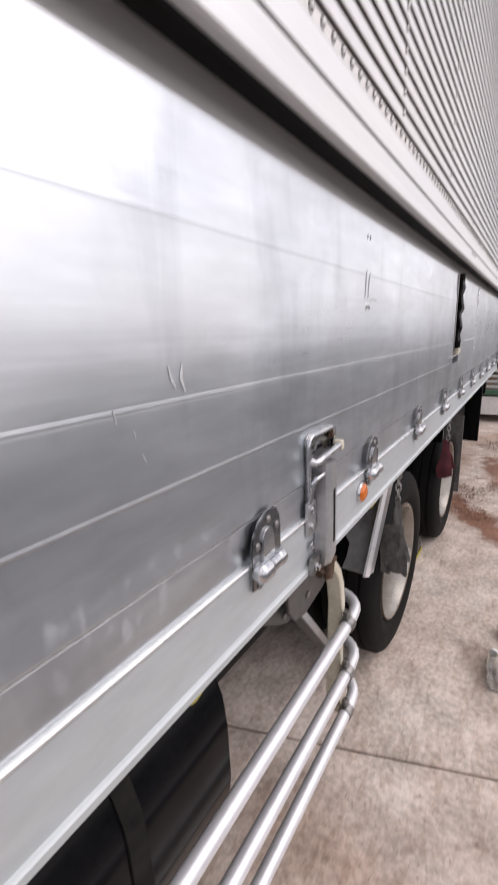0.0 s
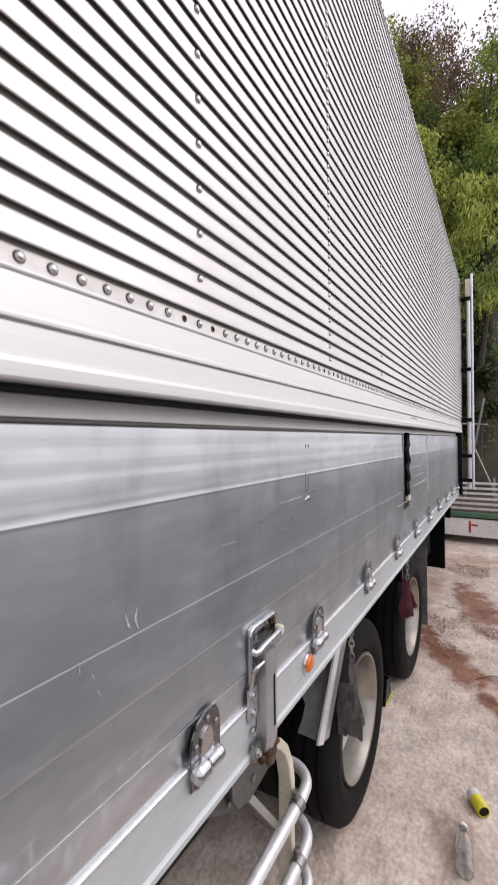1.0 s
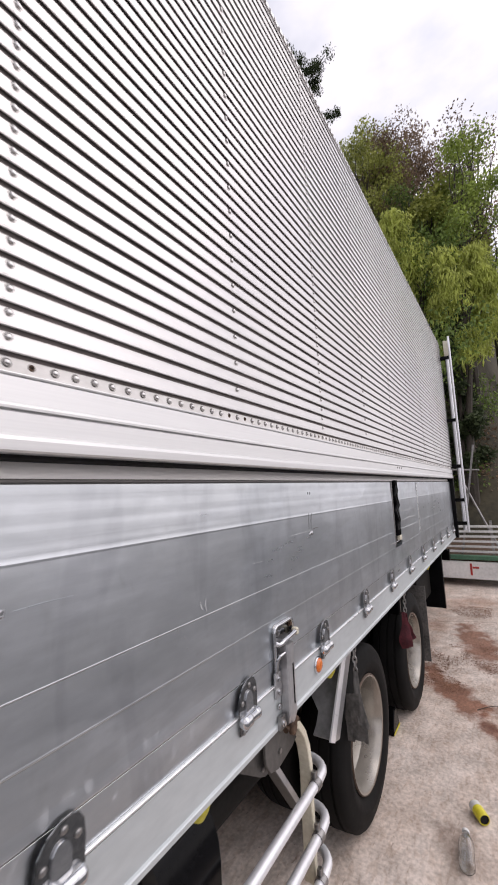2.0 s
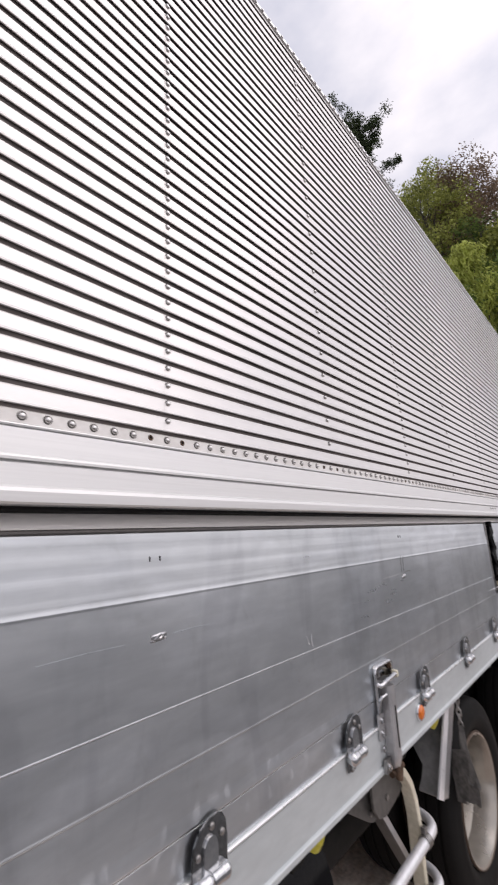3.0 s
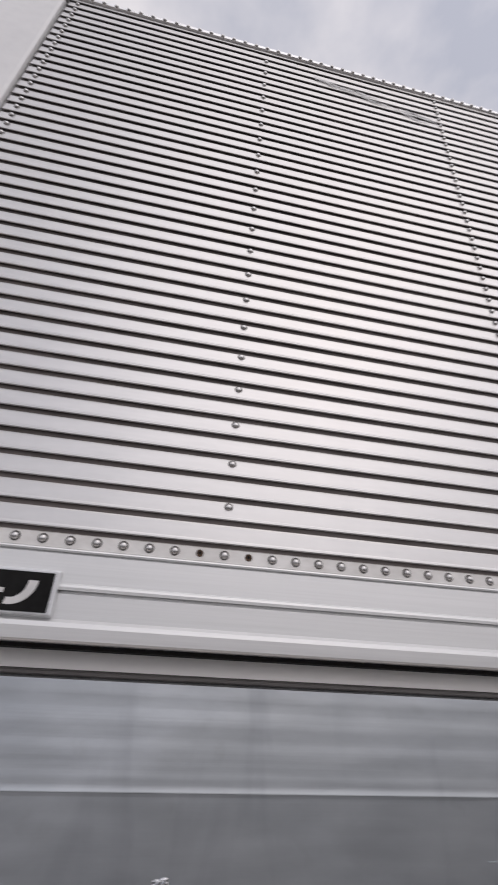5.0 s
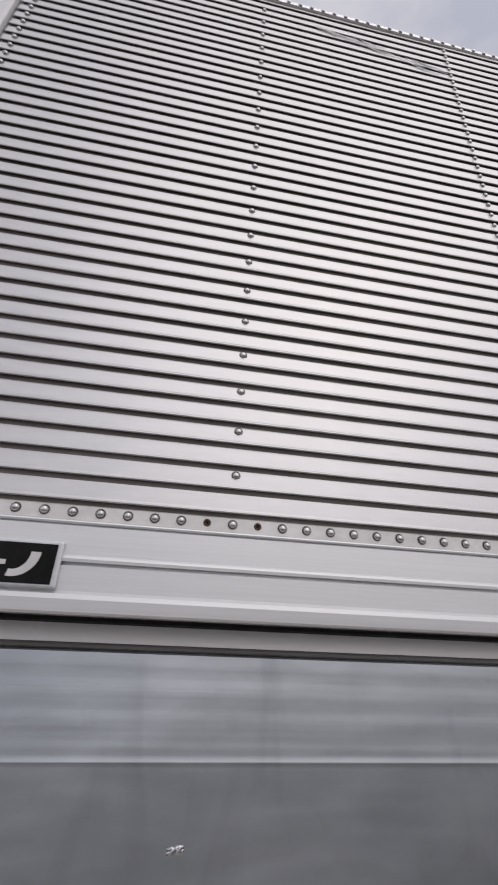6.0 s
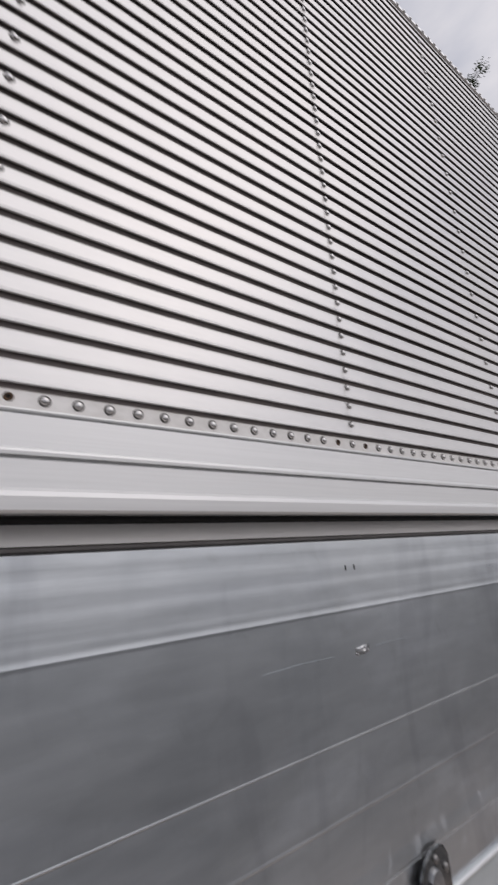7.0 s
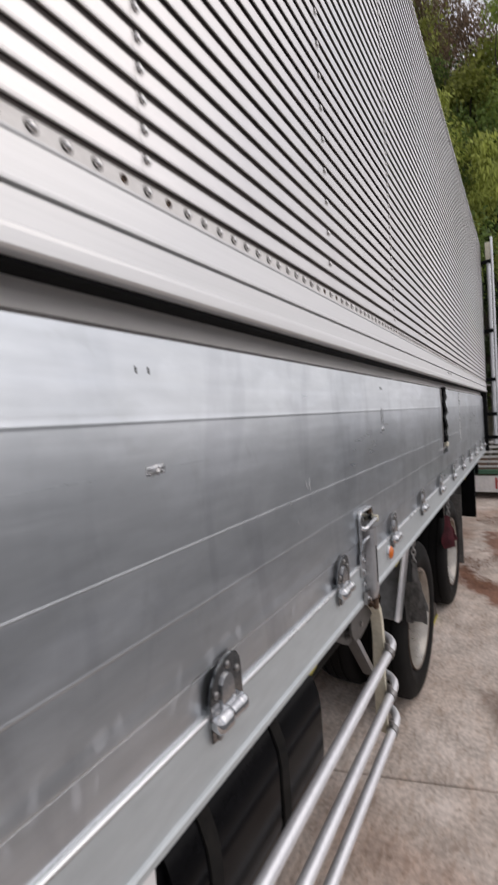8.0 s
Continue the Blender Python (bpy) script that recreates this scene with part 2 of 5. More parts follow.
def stained(m, stains, size=(1, 1, 1)):
    """Lays broad stains, or cloudy reflections put into the colour, over a material: rows of noise scale, low and high
    threshold, colour and strength.
    """
    n, l = m.node_tree.nodes, m.node_tree.links
    b = n["Principled BSDF"]
    source = b.inputs["Base Color"].links[0].from_socket
    co = n.new("ShaderNodeTexCoord")
    for k, (scale, low, high, colour, strength, shift) in enumerate(stains):
        mp, tex, ramp, mix = n.new("ShaderNodeMapping"), n.new("ShaderNodeTexNoise"), n.new("ShaderNodeMapRange"), n.new("ShaderNodeMixRGB")
        mp.inputs["Location"].default_value = shift
        mp.inputs["Scale"].default_value = size
        tex.inputs["Scale"].default_value, tex.inputs["Detail"].default_value, tex.inputs["Distortion"].default_value = scale, 7, 0.6
        ramp.inputs["From Min"].default_value, ramp.inputs["From Max"].default_value = low, high
        ramp.inputs["To Min"].default_value, ramp.inputs["To Max"].default_value = 0.0, strength
        mix.blend_type = "MULTIPLY"
        mix.inputs[2].default_value = (*colour, 1)
        l.new(co.outputs["Object"], mp.inputs["Vector"])
        l.new(mp.outputs["Vector"], tex.inputs["Vector"])
        l.new(tex.outputs["Fac"], ramp.inputs["Value"])
        l.new(ramp.outputs["Result"], mix.inputs[0])
        l.new(source, mix.inputs[1])
        source = mix.outputs["Color"]
    l.new(source, b.inputs["Base Color"])


stained(ASPHALT, [(0.35, 0.48, 0.62, (0.62, 0.62, 0.63), 0.8, (2, 5, 0)), (2.2, 0.52, 0.66, (0.75, 0.75, 0.76), 0.6, (7, 1, 0))])
stained(CONCRETE, [(0.9, 0.50, 0.72, (0.62, 0.56, 0.51), 0.45, (3, 1, 0)), (2.3, 0.52, 0.72, (0.70, 0.64, 0.60), 0.35, (0, 7, 0)), (0.6, 0.56, 0.70, (0.62, 0.42, 0.32), 0.8, (9, 2, 0))])
stained(CONCRETE, [(1.7, 0.42, 0.60, (0.82, 0.75, 0.69), 0.45, (4, 3, 0)), (14.0, 0.52, 0.60, (0.74, 0.67, 0.61), 0.5, (1, 8, 0)), (30.0, 0.64, 0.70, (0.55, 0.50, 0.46), 0.6, (2, 2, 0))], (0.8, 2.2, 1))
# scuffs, wipe marks and runs, with cloudy reflections put into the metal's colour
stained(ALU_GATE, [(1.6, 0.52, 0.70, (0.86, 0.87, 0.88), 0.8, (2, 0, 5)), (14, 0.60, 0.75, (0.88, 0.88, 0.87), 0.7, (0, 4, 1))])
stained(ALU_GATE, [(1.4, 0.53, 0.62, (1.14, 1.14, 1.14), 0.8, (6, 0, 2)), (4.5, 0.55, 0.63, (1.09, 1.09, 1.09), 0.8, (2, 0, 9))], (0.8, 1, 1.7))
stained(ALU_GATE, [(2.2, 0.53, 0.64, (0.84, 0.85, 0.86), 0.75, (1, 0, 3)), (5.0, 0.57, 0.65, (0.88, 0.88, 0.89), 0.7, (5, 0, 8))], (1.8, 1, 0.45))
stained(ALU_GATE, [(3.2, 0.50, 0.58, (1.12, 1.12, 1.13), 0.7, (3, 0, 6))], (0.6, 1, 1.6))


def brushed(m, across, depth):
    """Fine drawn lines along x: a second relief laid over the first."""
    n, l = m.node_tree.nodes, m.node_tree.links
    b = n["Principled BSDF"]
    co, mp, tex, bp = n.new("ShaderNodeTexCoord"), n.new("ShaderNodeMapping"), n.new("ShaderNodeTexNoise"), n.new("ShaderNodeBump")
    mp.inputs["Scale"].default_value = (0.25, 1.0, across)
    tex.inputs["Scale"].default_value, tex.inputs["Detail"].default_value, tex.inputs["Roughness"].default_value = 1.0, 5, 0.6
    bp.inputs["Strength"].default_value, bp.inputs["Distance"].default_value = 0.5, depth
    l.new(co.outputs["Object"], mp.inputs["Vector"])
    l.new(mp.outputs["Vector"], tex.inputs["Vector"])
    l.new(tex.outputs["Fac"], bp.inputs["Height"])
    l.new(b.inputs["Normal"].links[0].from_socket, bp.inputs["Normal"])
    l.new(bp.outputs["Normal"], b.inputs["Normal"])


brushed(ALU_GATE, 48.0, 0.0005)
brushed(ALU_RAIL, 120.0, 0.0003)


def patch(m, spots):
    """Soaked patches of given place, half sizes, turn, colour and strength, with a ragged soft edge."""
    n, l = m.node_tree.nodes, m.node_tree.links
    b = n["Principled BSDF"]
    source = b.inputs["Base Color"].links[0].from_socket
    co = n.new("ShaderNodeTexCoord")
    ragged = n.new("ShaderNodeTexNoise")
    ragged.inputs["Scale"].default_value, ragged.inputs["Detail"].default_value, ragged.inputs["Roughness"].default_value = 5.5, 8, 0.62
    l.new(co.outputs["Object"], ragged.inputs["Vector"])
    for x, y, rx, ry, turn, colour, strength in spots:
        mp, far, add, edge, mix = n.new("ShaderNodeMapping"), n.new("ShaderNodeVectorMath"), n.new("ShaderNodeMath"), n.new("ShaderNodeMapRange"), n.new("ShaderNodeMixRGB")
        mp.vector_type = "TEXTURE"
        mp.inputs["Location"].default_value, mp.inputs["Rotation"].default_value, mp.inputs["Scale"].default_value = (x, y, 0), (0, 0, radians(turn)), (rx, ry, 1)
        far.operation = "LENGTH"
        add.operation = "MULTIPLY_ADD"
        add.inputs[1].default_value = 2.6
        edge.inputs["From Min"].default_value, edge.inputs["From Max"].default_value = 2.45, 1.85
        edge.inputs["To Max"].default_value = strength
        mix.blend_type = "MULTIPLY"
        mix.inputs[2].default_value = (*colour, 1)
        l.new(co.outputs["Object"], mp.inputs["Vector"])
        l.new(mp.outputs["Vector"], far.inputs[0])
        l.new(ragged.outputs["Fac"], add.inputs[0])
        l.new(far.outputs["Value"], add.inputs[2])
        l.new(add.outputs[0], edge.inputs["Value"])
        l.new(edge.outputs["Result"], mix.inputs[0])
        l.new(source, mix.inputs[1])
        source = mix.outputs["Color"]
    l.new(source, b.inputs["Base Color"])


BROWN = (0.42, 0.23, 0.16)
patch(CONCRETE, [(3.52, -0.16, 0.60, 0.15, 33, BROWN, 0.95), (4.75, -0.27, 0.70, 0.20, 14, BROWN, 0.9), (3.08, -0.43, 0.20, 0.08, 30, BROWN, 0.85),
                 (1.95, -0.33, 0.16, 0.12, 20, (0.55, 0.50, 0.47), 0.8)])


def splashed(m, name, low, high):
    """A copy of a metal with dried pale splashes and runs between two heights."""
    c = m.copy()
    c.name = name
    n, l = c.node_tree.nodes, c.node_tree.links
    b = n["Principled BSDF"]
    co, cut = n.new("ShaderNodeTexCoord"), n.new("ShaderNodeSeparateXYZ")
    l.new(co.outputs["Object"], cut.inputs[0])
    fade = n.new("ShaderNodeValToRGB")
    for node_pos, v in ((0.0, 0), (0.3, 1), (0.75, 1), (1.0, 0)):
        e = fade.color_ramp.elements[0] if node_pos == 0 else fade.color_ramp.elements[-1] if node_pos == 1 else fade.color_ramp.elements.new(node_pos)
        e.color = (v, v, v, 1)
    where = n.new("ShaderNodeMapRange")
    where.inputs["From Min"].default_value, where.inputs["From Max"].default_value = low, high
    l.new(cut.outputs["Z"], where.inputs["Value"])
    l.new(where.outputs["Result"], fade.inputs["Fac"])
    mp, tex, thr = n.new("ShaderNodeMapping"), n.new("ShaderNodeTexNoise"), n.new("ShaderNodeMapRange")
    mp.inputs["Scale"].default_value = (1.0, 1.0, 0.45)
    tex.inputs["Scale"].default_value, tex.inputs["Detail"].default_value, tex.inputs["Roughness"].default_value = 34, 3, 0.5
    thr.inputs["From Min"].default_value, thr.inputs["From Max"].default_value = 0.54, 0.64
    thr.inputs["To Max"].default_value = 0.36
    l.new(co.outputs["Object"], mp.inputs["Vector"])
    l.new(mp.outputs["Vector"], tex.inputs["Vector"])
    l.new(tex.outputs["Fac"], thr.inputs["Value"])
    mul, mix = n.new("ShaderNodeMath"), n.new("ShaderNodeMixRGB")
    mul.operation = "MULTIPLY"
    along, both = n.new("ShaderNodeMapRange"), n.new("ShaderNodeMath")
    along.inputs["From Min"].default_value, along.inputs["From Max"].default_value = 1.15, 0.45
    both.operation = "MULTIPLY"
    l.new(cut.outputs["X"], along.inputs["Value"])
    l.new(along.outputs["Result"], both.inputs[0])
    l.new(fade.outputs["Color"], both.inputs[1])
    l.new(thr.outputs["Result"], mul.inputs[0])
    l.new(both.outputs[0], mul.inputs[1])
    l.new(mul.outputs[0], mix.inputs[0])
    l.new(b.inputs["Base Color"].links[0].from_socket, mix.inputs[1])
    mix.inputs[2].default_value = (0.72, 0.74, 0.77, 1)
    dull = n.new("ShaderNodeMath")
    dull.operation = "MULTIPLY_ADD"
    dull.inputs[1].default_value, dull.inputs[2].default_value = -0.6, 1.0
    l.new(mul.outputs[0], dull.inputs[0])
    l.new(dull.outputs[0], b.inputs["Metallic"])
    l.new(mix.outputs["Color"], b.inputs["Base Color"])
    return c


ALU_MID = splashed(ALU_GATE, "gate_aluminium_dried_runs", 1.092, 1.144)
ALU_LOW = splashed(ALU_GATE, "gate_aluminium_dried_splashes", 1.042, 1.107)


def clear_plastic(name):
    m = bpy.data.materials.new(name)
    m.use_nodes = True
    b = m.node_tree.nodes["Principled BSDF"]
    b.inputs["Base Color"].default_value, b.inputs["Roughness"].default_value = (0.97, 0.98, 0.98, 1), 0.04
    b.inputs["Transmission Weight"].default_value, b.inputs["IOR"].default_value = 1.0, 1.42
    return m


CLEAR = clear_plastic("clear_plastic")


# ---- mesh helpers ----
def part(name, bm, mat, parent=None, label="", loc=(0, 0, 0), smooth=False):
    me = bpy.data.meshes.new(name)
    bm.to_mesh(me)
    bm.free()
    me.materials.append(mat)
    if smooth:
        me.polygons.foreach_set("use_smooth", [True] * len(me.polygons))
        me.set_sharp_from_angle(angle=radians(38))
    ob = new(name, me)
    ob.parent, ob.location = parent, loc
    return tagged(ob, label)


def again(ob, parent, loc, turn=None):
    """Another object on the same mesh."""
    o = new(ob.name.split(".")[0], ob.data)
    o.parent, o.location = parent, loc
    if turn:
        o.rotation_euler = turn
    return tagged(o, ob.get("label", ""))


def box(bm, lo, hi, bevel=0.0, seg=2):
    m = Matrix.LocRotScale([(a + b) / 2 for a, b in zip(lo, hi)], None, [b - a for a, b in zip(lo, hi)])
    made = bmesh.ops.create_cube(bm, size=1, matrix=m)["verts"]
    if bevel:
        edges = list({e for v in made for e in v.link_edges})
        bmesh.ops.bevel(bm, geom=edges, offset=bevel, segments=seg, profile=0.6, affect="EDGES")
    return bm


def rod(bm, a, b, r, seg=16, r2=None):
    a, b = Vector(a), Vector(b)
    m = Matrix.Translation((a + b) / 2) @ (b - a).to_track_quat("Z", "Y").to_matrix().to_4x4()
    bmesh.ops.create_cone(bm, cap_ends=True, segments=seg, radius1=r, radius2=r if r2 is None else r2, depth=(b - a).length, matrix=m)
    return bm


def ball(bm, c, r, squash=(1, 1, 1), u=12, v=8):
    bmesh.ops.create_uvsphere(bm, u_segments=u, v_segments=v, radius=r, matrix=Matrix.LocRotScale(c, None, squash))
    return bm


def tube(bm, pts, r, seg=12):
    """A round tube along a line of points."""
    pts = [Vector(p) for p in pts]
    rings, side = [], None
    for i, p in enumerate(pts):
        d = (pts[min(i + 1, len(pts) - 1)] - pts[max(i - 1, 0)]).normalized()
        if side is None:
            side = d.orthogonal().normalized()
        side = (side - d * side.dot(d)).normalized()
        up = d.cross(side)
        rings.append([bm.verts.new(p + r * (math.cos(k * math.tau / seg) * side + math.sin(k * math.tau / seg) * up)) for k in range(seg)])
    for a, b in zip(rings, rings[1:]):
        for k in range(seg):
            bm.faces.new((a[k], a[(k + 1) % seg], b[(k + 1) % seg], b[k]))
    bm.faces.new(rings[0][::-1])
    bm.faces.new(rings[-1])
    bmesh.ops.recalc_face_normals(bm, faces=bm.faces)
    return bm


def extrude(bm, outline, x0, x1, steps=1):
    """A closed outline of (y, z), drawn along x with capped ends."""
    rings = [[bm.verts.new((x0 + (x1 - x0) * i / steps, y, z)) for y, z in outline] for i in range(steps + 1)]
    n = len(outline)
    for a, b in zip(rings, rings[1:]):
        for k in range(n):
            bm.faces.new((a[k], a[(k + 1) % n], b[(k + 1) % n], b[k]))
    bm.faces.new(rings[0][::-1])
    bm.faces.new(rings[-1])
    bmesh.ops.recalc_face_normals(bm, faces=bm.faces)
    return bm


def lathe(bm, outline, seg=40, centre=(0, 0, 0)):
    """A closed outline of (radius, y) turned round the y axis."""
    cx, cy, cz = centre
    rings = []
    for k in range(seg):
        a = math.tau * k / seg
        rings.append([bm.verts.new((cx + r * math.cos(a), cy + y, cz + r * math.sin(a))) for r, y in outline])
    n = len(outline)
    for k in range(seg):
        a, b = rings[k], rings[(k + 1) % seg]
        for i in range(n):
            bm.faces.new((a[i], a[(i + 1) % n], b[(i + 1) % n], b[i]))
    bmesh.ops.recalc_face_normals(bm, faces=bm.faces)
    return bm


def plate(bm, outline, depth, y=0.0):
    """A flat plate from an outline of (x, z), its front at y - depth, its back at y."""
    front = [bm.verts.new((x, y - depth, z)) for x, z in outline]
    back = [bm.verts.new((x, y, z)) for x, z in outline]
    n = len(outline)
    bm.faces.new(front)
    bm.faces.new(back[::-1])
    for k in range(n):
        bm.faces.new((front[k], back[k], back[(k + 1) % n], front[(k + 1) % n]))
    bmesh.ops.recalc_face_normals(bm, faces=bm.faces)
    return bm


def empty(name, loc, label, category, group="", kind=""):
    ob = new(name)
    ob.location = loc
    return tagged(ob, label, category, group, kind)


# ---- ground ----
bm = bmesh.new()
bmesh.ops.create_grid(bm, x_segments=60, y_segments=60, size=120)
for v in bm.verts:
    v.co += Vector((10, 0, -0.025))
ground = tagged(part("ground", bm, ASPHALT), "grey worn asphalt yard reaching to the horizon", "ground", kind="structure")


def slab(xa, xb, ya, yb, lean):
    """A concrete slab with ragged ends."""
    bm = bmesh.new()
    n = 24
    rows = []
    for j in range(n + 1):
        y = ya + (yb - ya) * j / n
        wob = 0.012 * noise.noise((y * 3, xa, 1)) + 0.006 * noise.noise((y * 14, xa, 2))
        wob2 = 0.012 * noise.noise((y * 3, xb, 1)) + 0.006 * noise.noise((y * 14, xb, 2))
        x0, x1 = xa + wob + lean * y + 0.005, xb + wob2 + lean * y - 0.005
        rows.append([bm.verts.new((x0 + 0.004, y, 0.0)), bm.verts.new((x1 - 0.004, y, 0.0)), bm.verts.new((x1, y, -0.006)), bm.verts.new((x1, y, -0.03)),
                     bm.verts.new((x0, y, -0.03)), bm.verts.new((x0, y, -0.006))])
    for a, b in zip(rows, rows[1:]):
        for k in range(6):
            bm.faces.new((a[k], a[(k + 1) % 6], b[(k + 1) % 6], b[k]))
    bm.faces.new(rows[0])
    bm.faces.new(rows[-1][::-1])
    bmesh.ops.recalc_face_normals(bm, faces=bm.faces)
    return part("slab", bm, CONCRETE, ground, "pale stained concrete slab")


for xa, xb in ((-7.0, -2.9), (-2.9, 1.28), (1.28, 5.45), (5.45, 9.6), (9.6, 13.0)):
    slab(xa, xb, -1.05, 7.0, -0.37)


# ---- the truck ----
truck = empty("truck", (0, 0, 0.0988), "parked silver wing-sided cargo truck with ribbed aluminium walls", "truck")
truck.scale = (0.957, 0.957, 0.957)
FRONT, REAR = -1.60, 6.52
RIB, ROW = 0.043, 1.892
WING_Y = -0.043
TOP = 3.815
END = 6.40  # rear end of the ribbed wing and the gate


def rib_line(z):
    """Outward distance and height over one rib: a sharp lower lip, a face that leans back, a rounded top."""
    return [(0.0020, z + 0.0012), (0.0045, z), (0.0056, z + 0.0005), (0.0062, z + 0.0018), (0.0061, z + 0.0036), (0.0048, z + 0.0060), (0.0044, z + 0.0070), (0.0030, z + 0.0315), (0.0018, z + 0.0342), (-0.0005, z + 0.0352), (-0.0050, z + 0.0354)]


RIB_Z0, COUNT = ROW + 0.0180, 44
for i, (xa, xb) in enumerate(((-1.393, 0.0), (0.0, 1.376), (1.376, 2.752), (2.752, 4.128), (4.128, 5.504), (5.504, END))):
    bm = bmesh.new()
    n = 14
    cols = []
    for j in range(n + 1):
        x = xa - 0.010 + (xb - xa + 0.020) * j / n
        cols.append([bm.verts.new((x, WING_Y - o - 0.0004 * (i % 2) - 0.0010 * noise.noise((x * 1.7, i, 0)) * (o > 0), z)) for o, z in rib_line(0.0)])
    for a, b in zip(cols, cols[1:]):
        for k in range(len(a) - 1):
            bm.faces.new((a[k], b[k], b[k + 1], a[k + 1]))
    bmesh.ops.recalc_face_normals(bm, faces=bm.faces)
    first = part("rib", bm, ALU_RIB, truck, "horizontal rib of bare aluminium", (0, 0, RIB_Z0))
    for k in range(1, COUNT):
        again(first, truck, (0, 0, RIB_Z0 + k * RIB))
# dark sheet behind the ribs: the shade of their gaps put into colour
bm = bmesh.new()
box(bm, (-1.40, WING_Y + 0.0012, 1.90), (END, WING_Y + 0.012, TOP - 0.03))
part("backing_sheet", bm, GAP_SHADE, truck, "dark sheet behind the ribs for the shade in their gaps")

# flat strip that carries the bolts, and the moulded rail under it
Y = WING_Y
bm = bmesh.new()
extrude(bm, [(Y + 0.03, 1.9030), (Y - 0.001, 1.9030), (Y, 1.9020), (Y, 1.8792), (Y + 0.03, 1.8792)], -1.40, END)
part("bolt_strip", bm, STRIP, truck, "creamy soiled metal strip that carries the bolts")
bm = bmesh.new()
extrude(bm, [(Y + 0.03, 1.8786), (Y - 0.001, 1.8786), (Y - 0.003, 1.878), (Y - 0.004, 1.8755), (Y - 0.003, 1.873), (Y + 0.006, 1.8725), (Y + 0.006, 1.8703),
             (Y - 0.006, 1.8690), (Y - 0.0065, 1.825), (Y - 0.0095, 1.8225), (Y - 0.0105, 1.819), (Y - 0.0100, 1.8145), (Y + 0.003, 1.8140), (Y + 0.003, 1.8107),
             (Y - 0.0065, 1.8095), (Y - 0.0065, 1.773), (Y - 0.0125, 1.7685), (Y - 0.0140, 1.762), (Y - 0.0130, 1.745), (Y - 0.009, 1.7415), (Y + 0.03, 1.736)], -1.40, END)
part("wing_rail", bm, ALU_RAIL, truck, "smooth anodised aluminium rail with raised beads")
# added black strip: the shade under the rail's overhang as a dark part
bm = bmesh.new()
extrude(bm, [(Y + 0.034, 1.7348), (Y + 0.0040, 1.7385), (Y + 0.0060, 1.7335), (Y + 0.034, 1.7300)], -1.40, END)
part("wing_seal", bm, RUBBER, truck, "black strip standing in for the shade under the wing")
bm = bmesh.new()
extrude(bm, [(Y + 0.06, TOP + 0.030), (Y + 0.018, TOP + 0.028), (Y - 0.006, TOP - 0.012), (Y - 0.010, TOP - 0.018), (Y - 0.010, TOP - 0.034), (Y + 0.02, TOP - 0.038)], -1.40, END)
part("top_moulding", bm, ALU_BEAD, truck, "pale moulding along the roof edge")
# small air holes in the rail
for hx in (2.80, 2.865, 2.93):
    bm = bmesh.new()
    rod(bm, (hx, Y - 0.0005, 1.797), (hx, Y - 0.0085, 1.797), 0.006, 10)
    part("vent_hole", bm, HOLE, truck)

# front pillar, roof, far wall, ends
bm = bmesh.new()
box(bm, (FRONT, Y - 0.012, 1.70), (-1.412, 0.09, TOP - 0.06), 0.012)
part("front_pillar", bm, WHITE_PANEL, truck, "smooth off-white front corner pillar")
bm = bmesh.new()
box(bm, (FRONT + 0.02, Y - 0.018, TOP - 0.075), (-1.40, 0.12, TOP + 0.02), 0.02, 3)
part("corner_cap", bm, STEEL, truck, "grey cast roof corner cap")
bm = bmesh.new()
box(bm, (FRONT, 0.0, TOP - 0.03), (REAR, 2.4, TOP + 0.005), 0.01)
part("roof", bm, WHITE_PANEL, truck)
bm = bmesh.new()
box(bm, (FRONT, 2.38, 0.9), (REAR, 2.42, TOP - 0.03))
part("far_wall", bm, ALU_RAIL, truck)
bm = bmesh.new()
box(bm, (FRONT, 0.09, 0.9), (FRONT + 0.05, 2.38, TOP - 0.03))
part("front_wall", bm, WHITE_PANEL, truck)
bm = bmesh.new()
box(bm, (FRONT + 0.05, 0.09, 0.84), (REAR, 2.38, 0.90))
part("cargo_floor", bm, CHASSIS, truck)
bm = bmesh.new()
box(bm, (END + 0.005, Y - 0.005, 0.88), (REAR, 0.10, TOP - 0.02), 0.01)
part("rear_pillar", bm, BLACK_PAINT, truck, "dark rear corner pillar")
bm = bmesh.new()
box(bm, (REAR, 0.1, 0.9), (REAR + 0.04, 2.38, TOP - 0.03))
part("rear_wall", bm, WHITE_PANEL, truck)
# twin upright bars held off the rear corner
for px, py, pr, z0, z1 in ((6.50, -0.135, 0.026, 0.98, 3.84), (6.44, -0.185, 0.015, 0.96, 3.92)):
    bm = bmesh.new()
    rod(bm, (px, py, z0), (px, py, z1), pr, 14)
    part("upright_bar", bm, PIPE, truck, "worn bright upright bar", smooth=True)
bm = bmesh.new()
box(bm, (6.465, -0.172, 3.62), (6.535, -0.102, 3.87), 0.008)
part("bar_cap", bm, CREAM, truck)
for z in (3.60, 2.62, 1.92, 1.42, 1.08):
    bm = bmesh.new()
    box(bm, (6.455, -0.175, z - 0.025), (6.52, -0.049, z + 0.025), 0.006)
    part("bar_bracket", bm, BLACK_PAINT, truck)

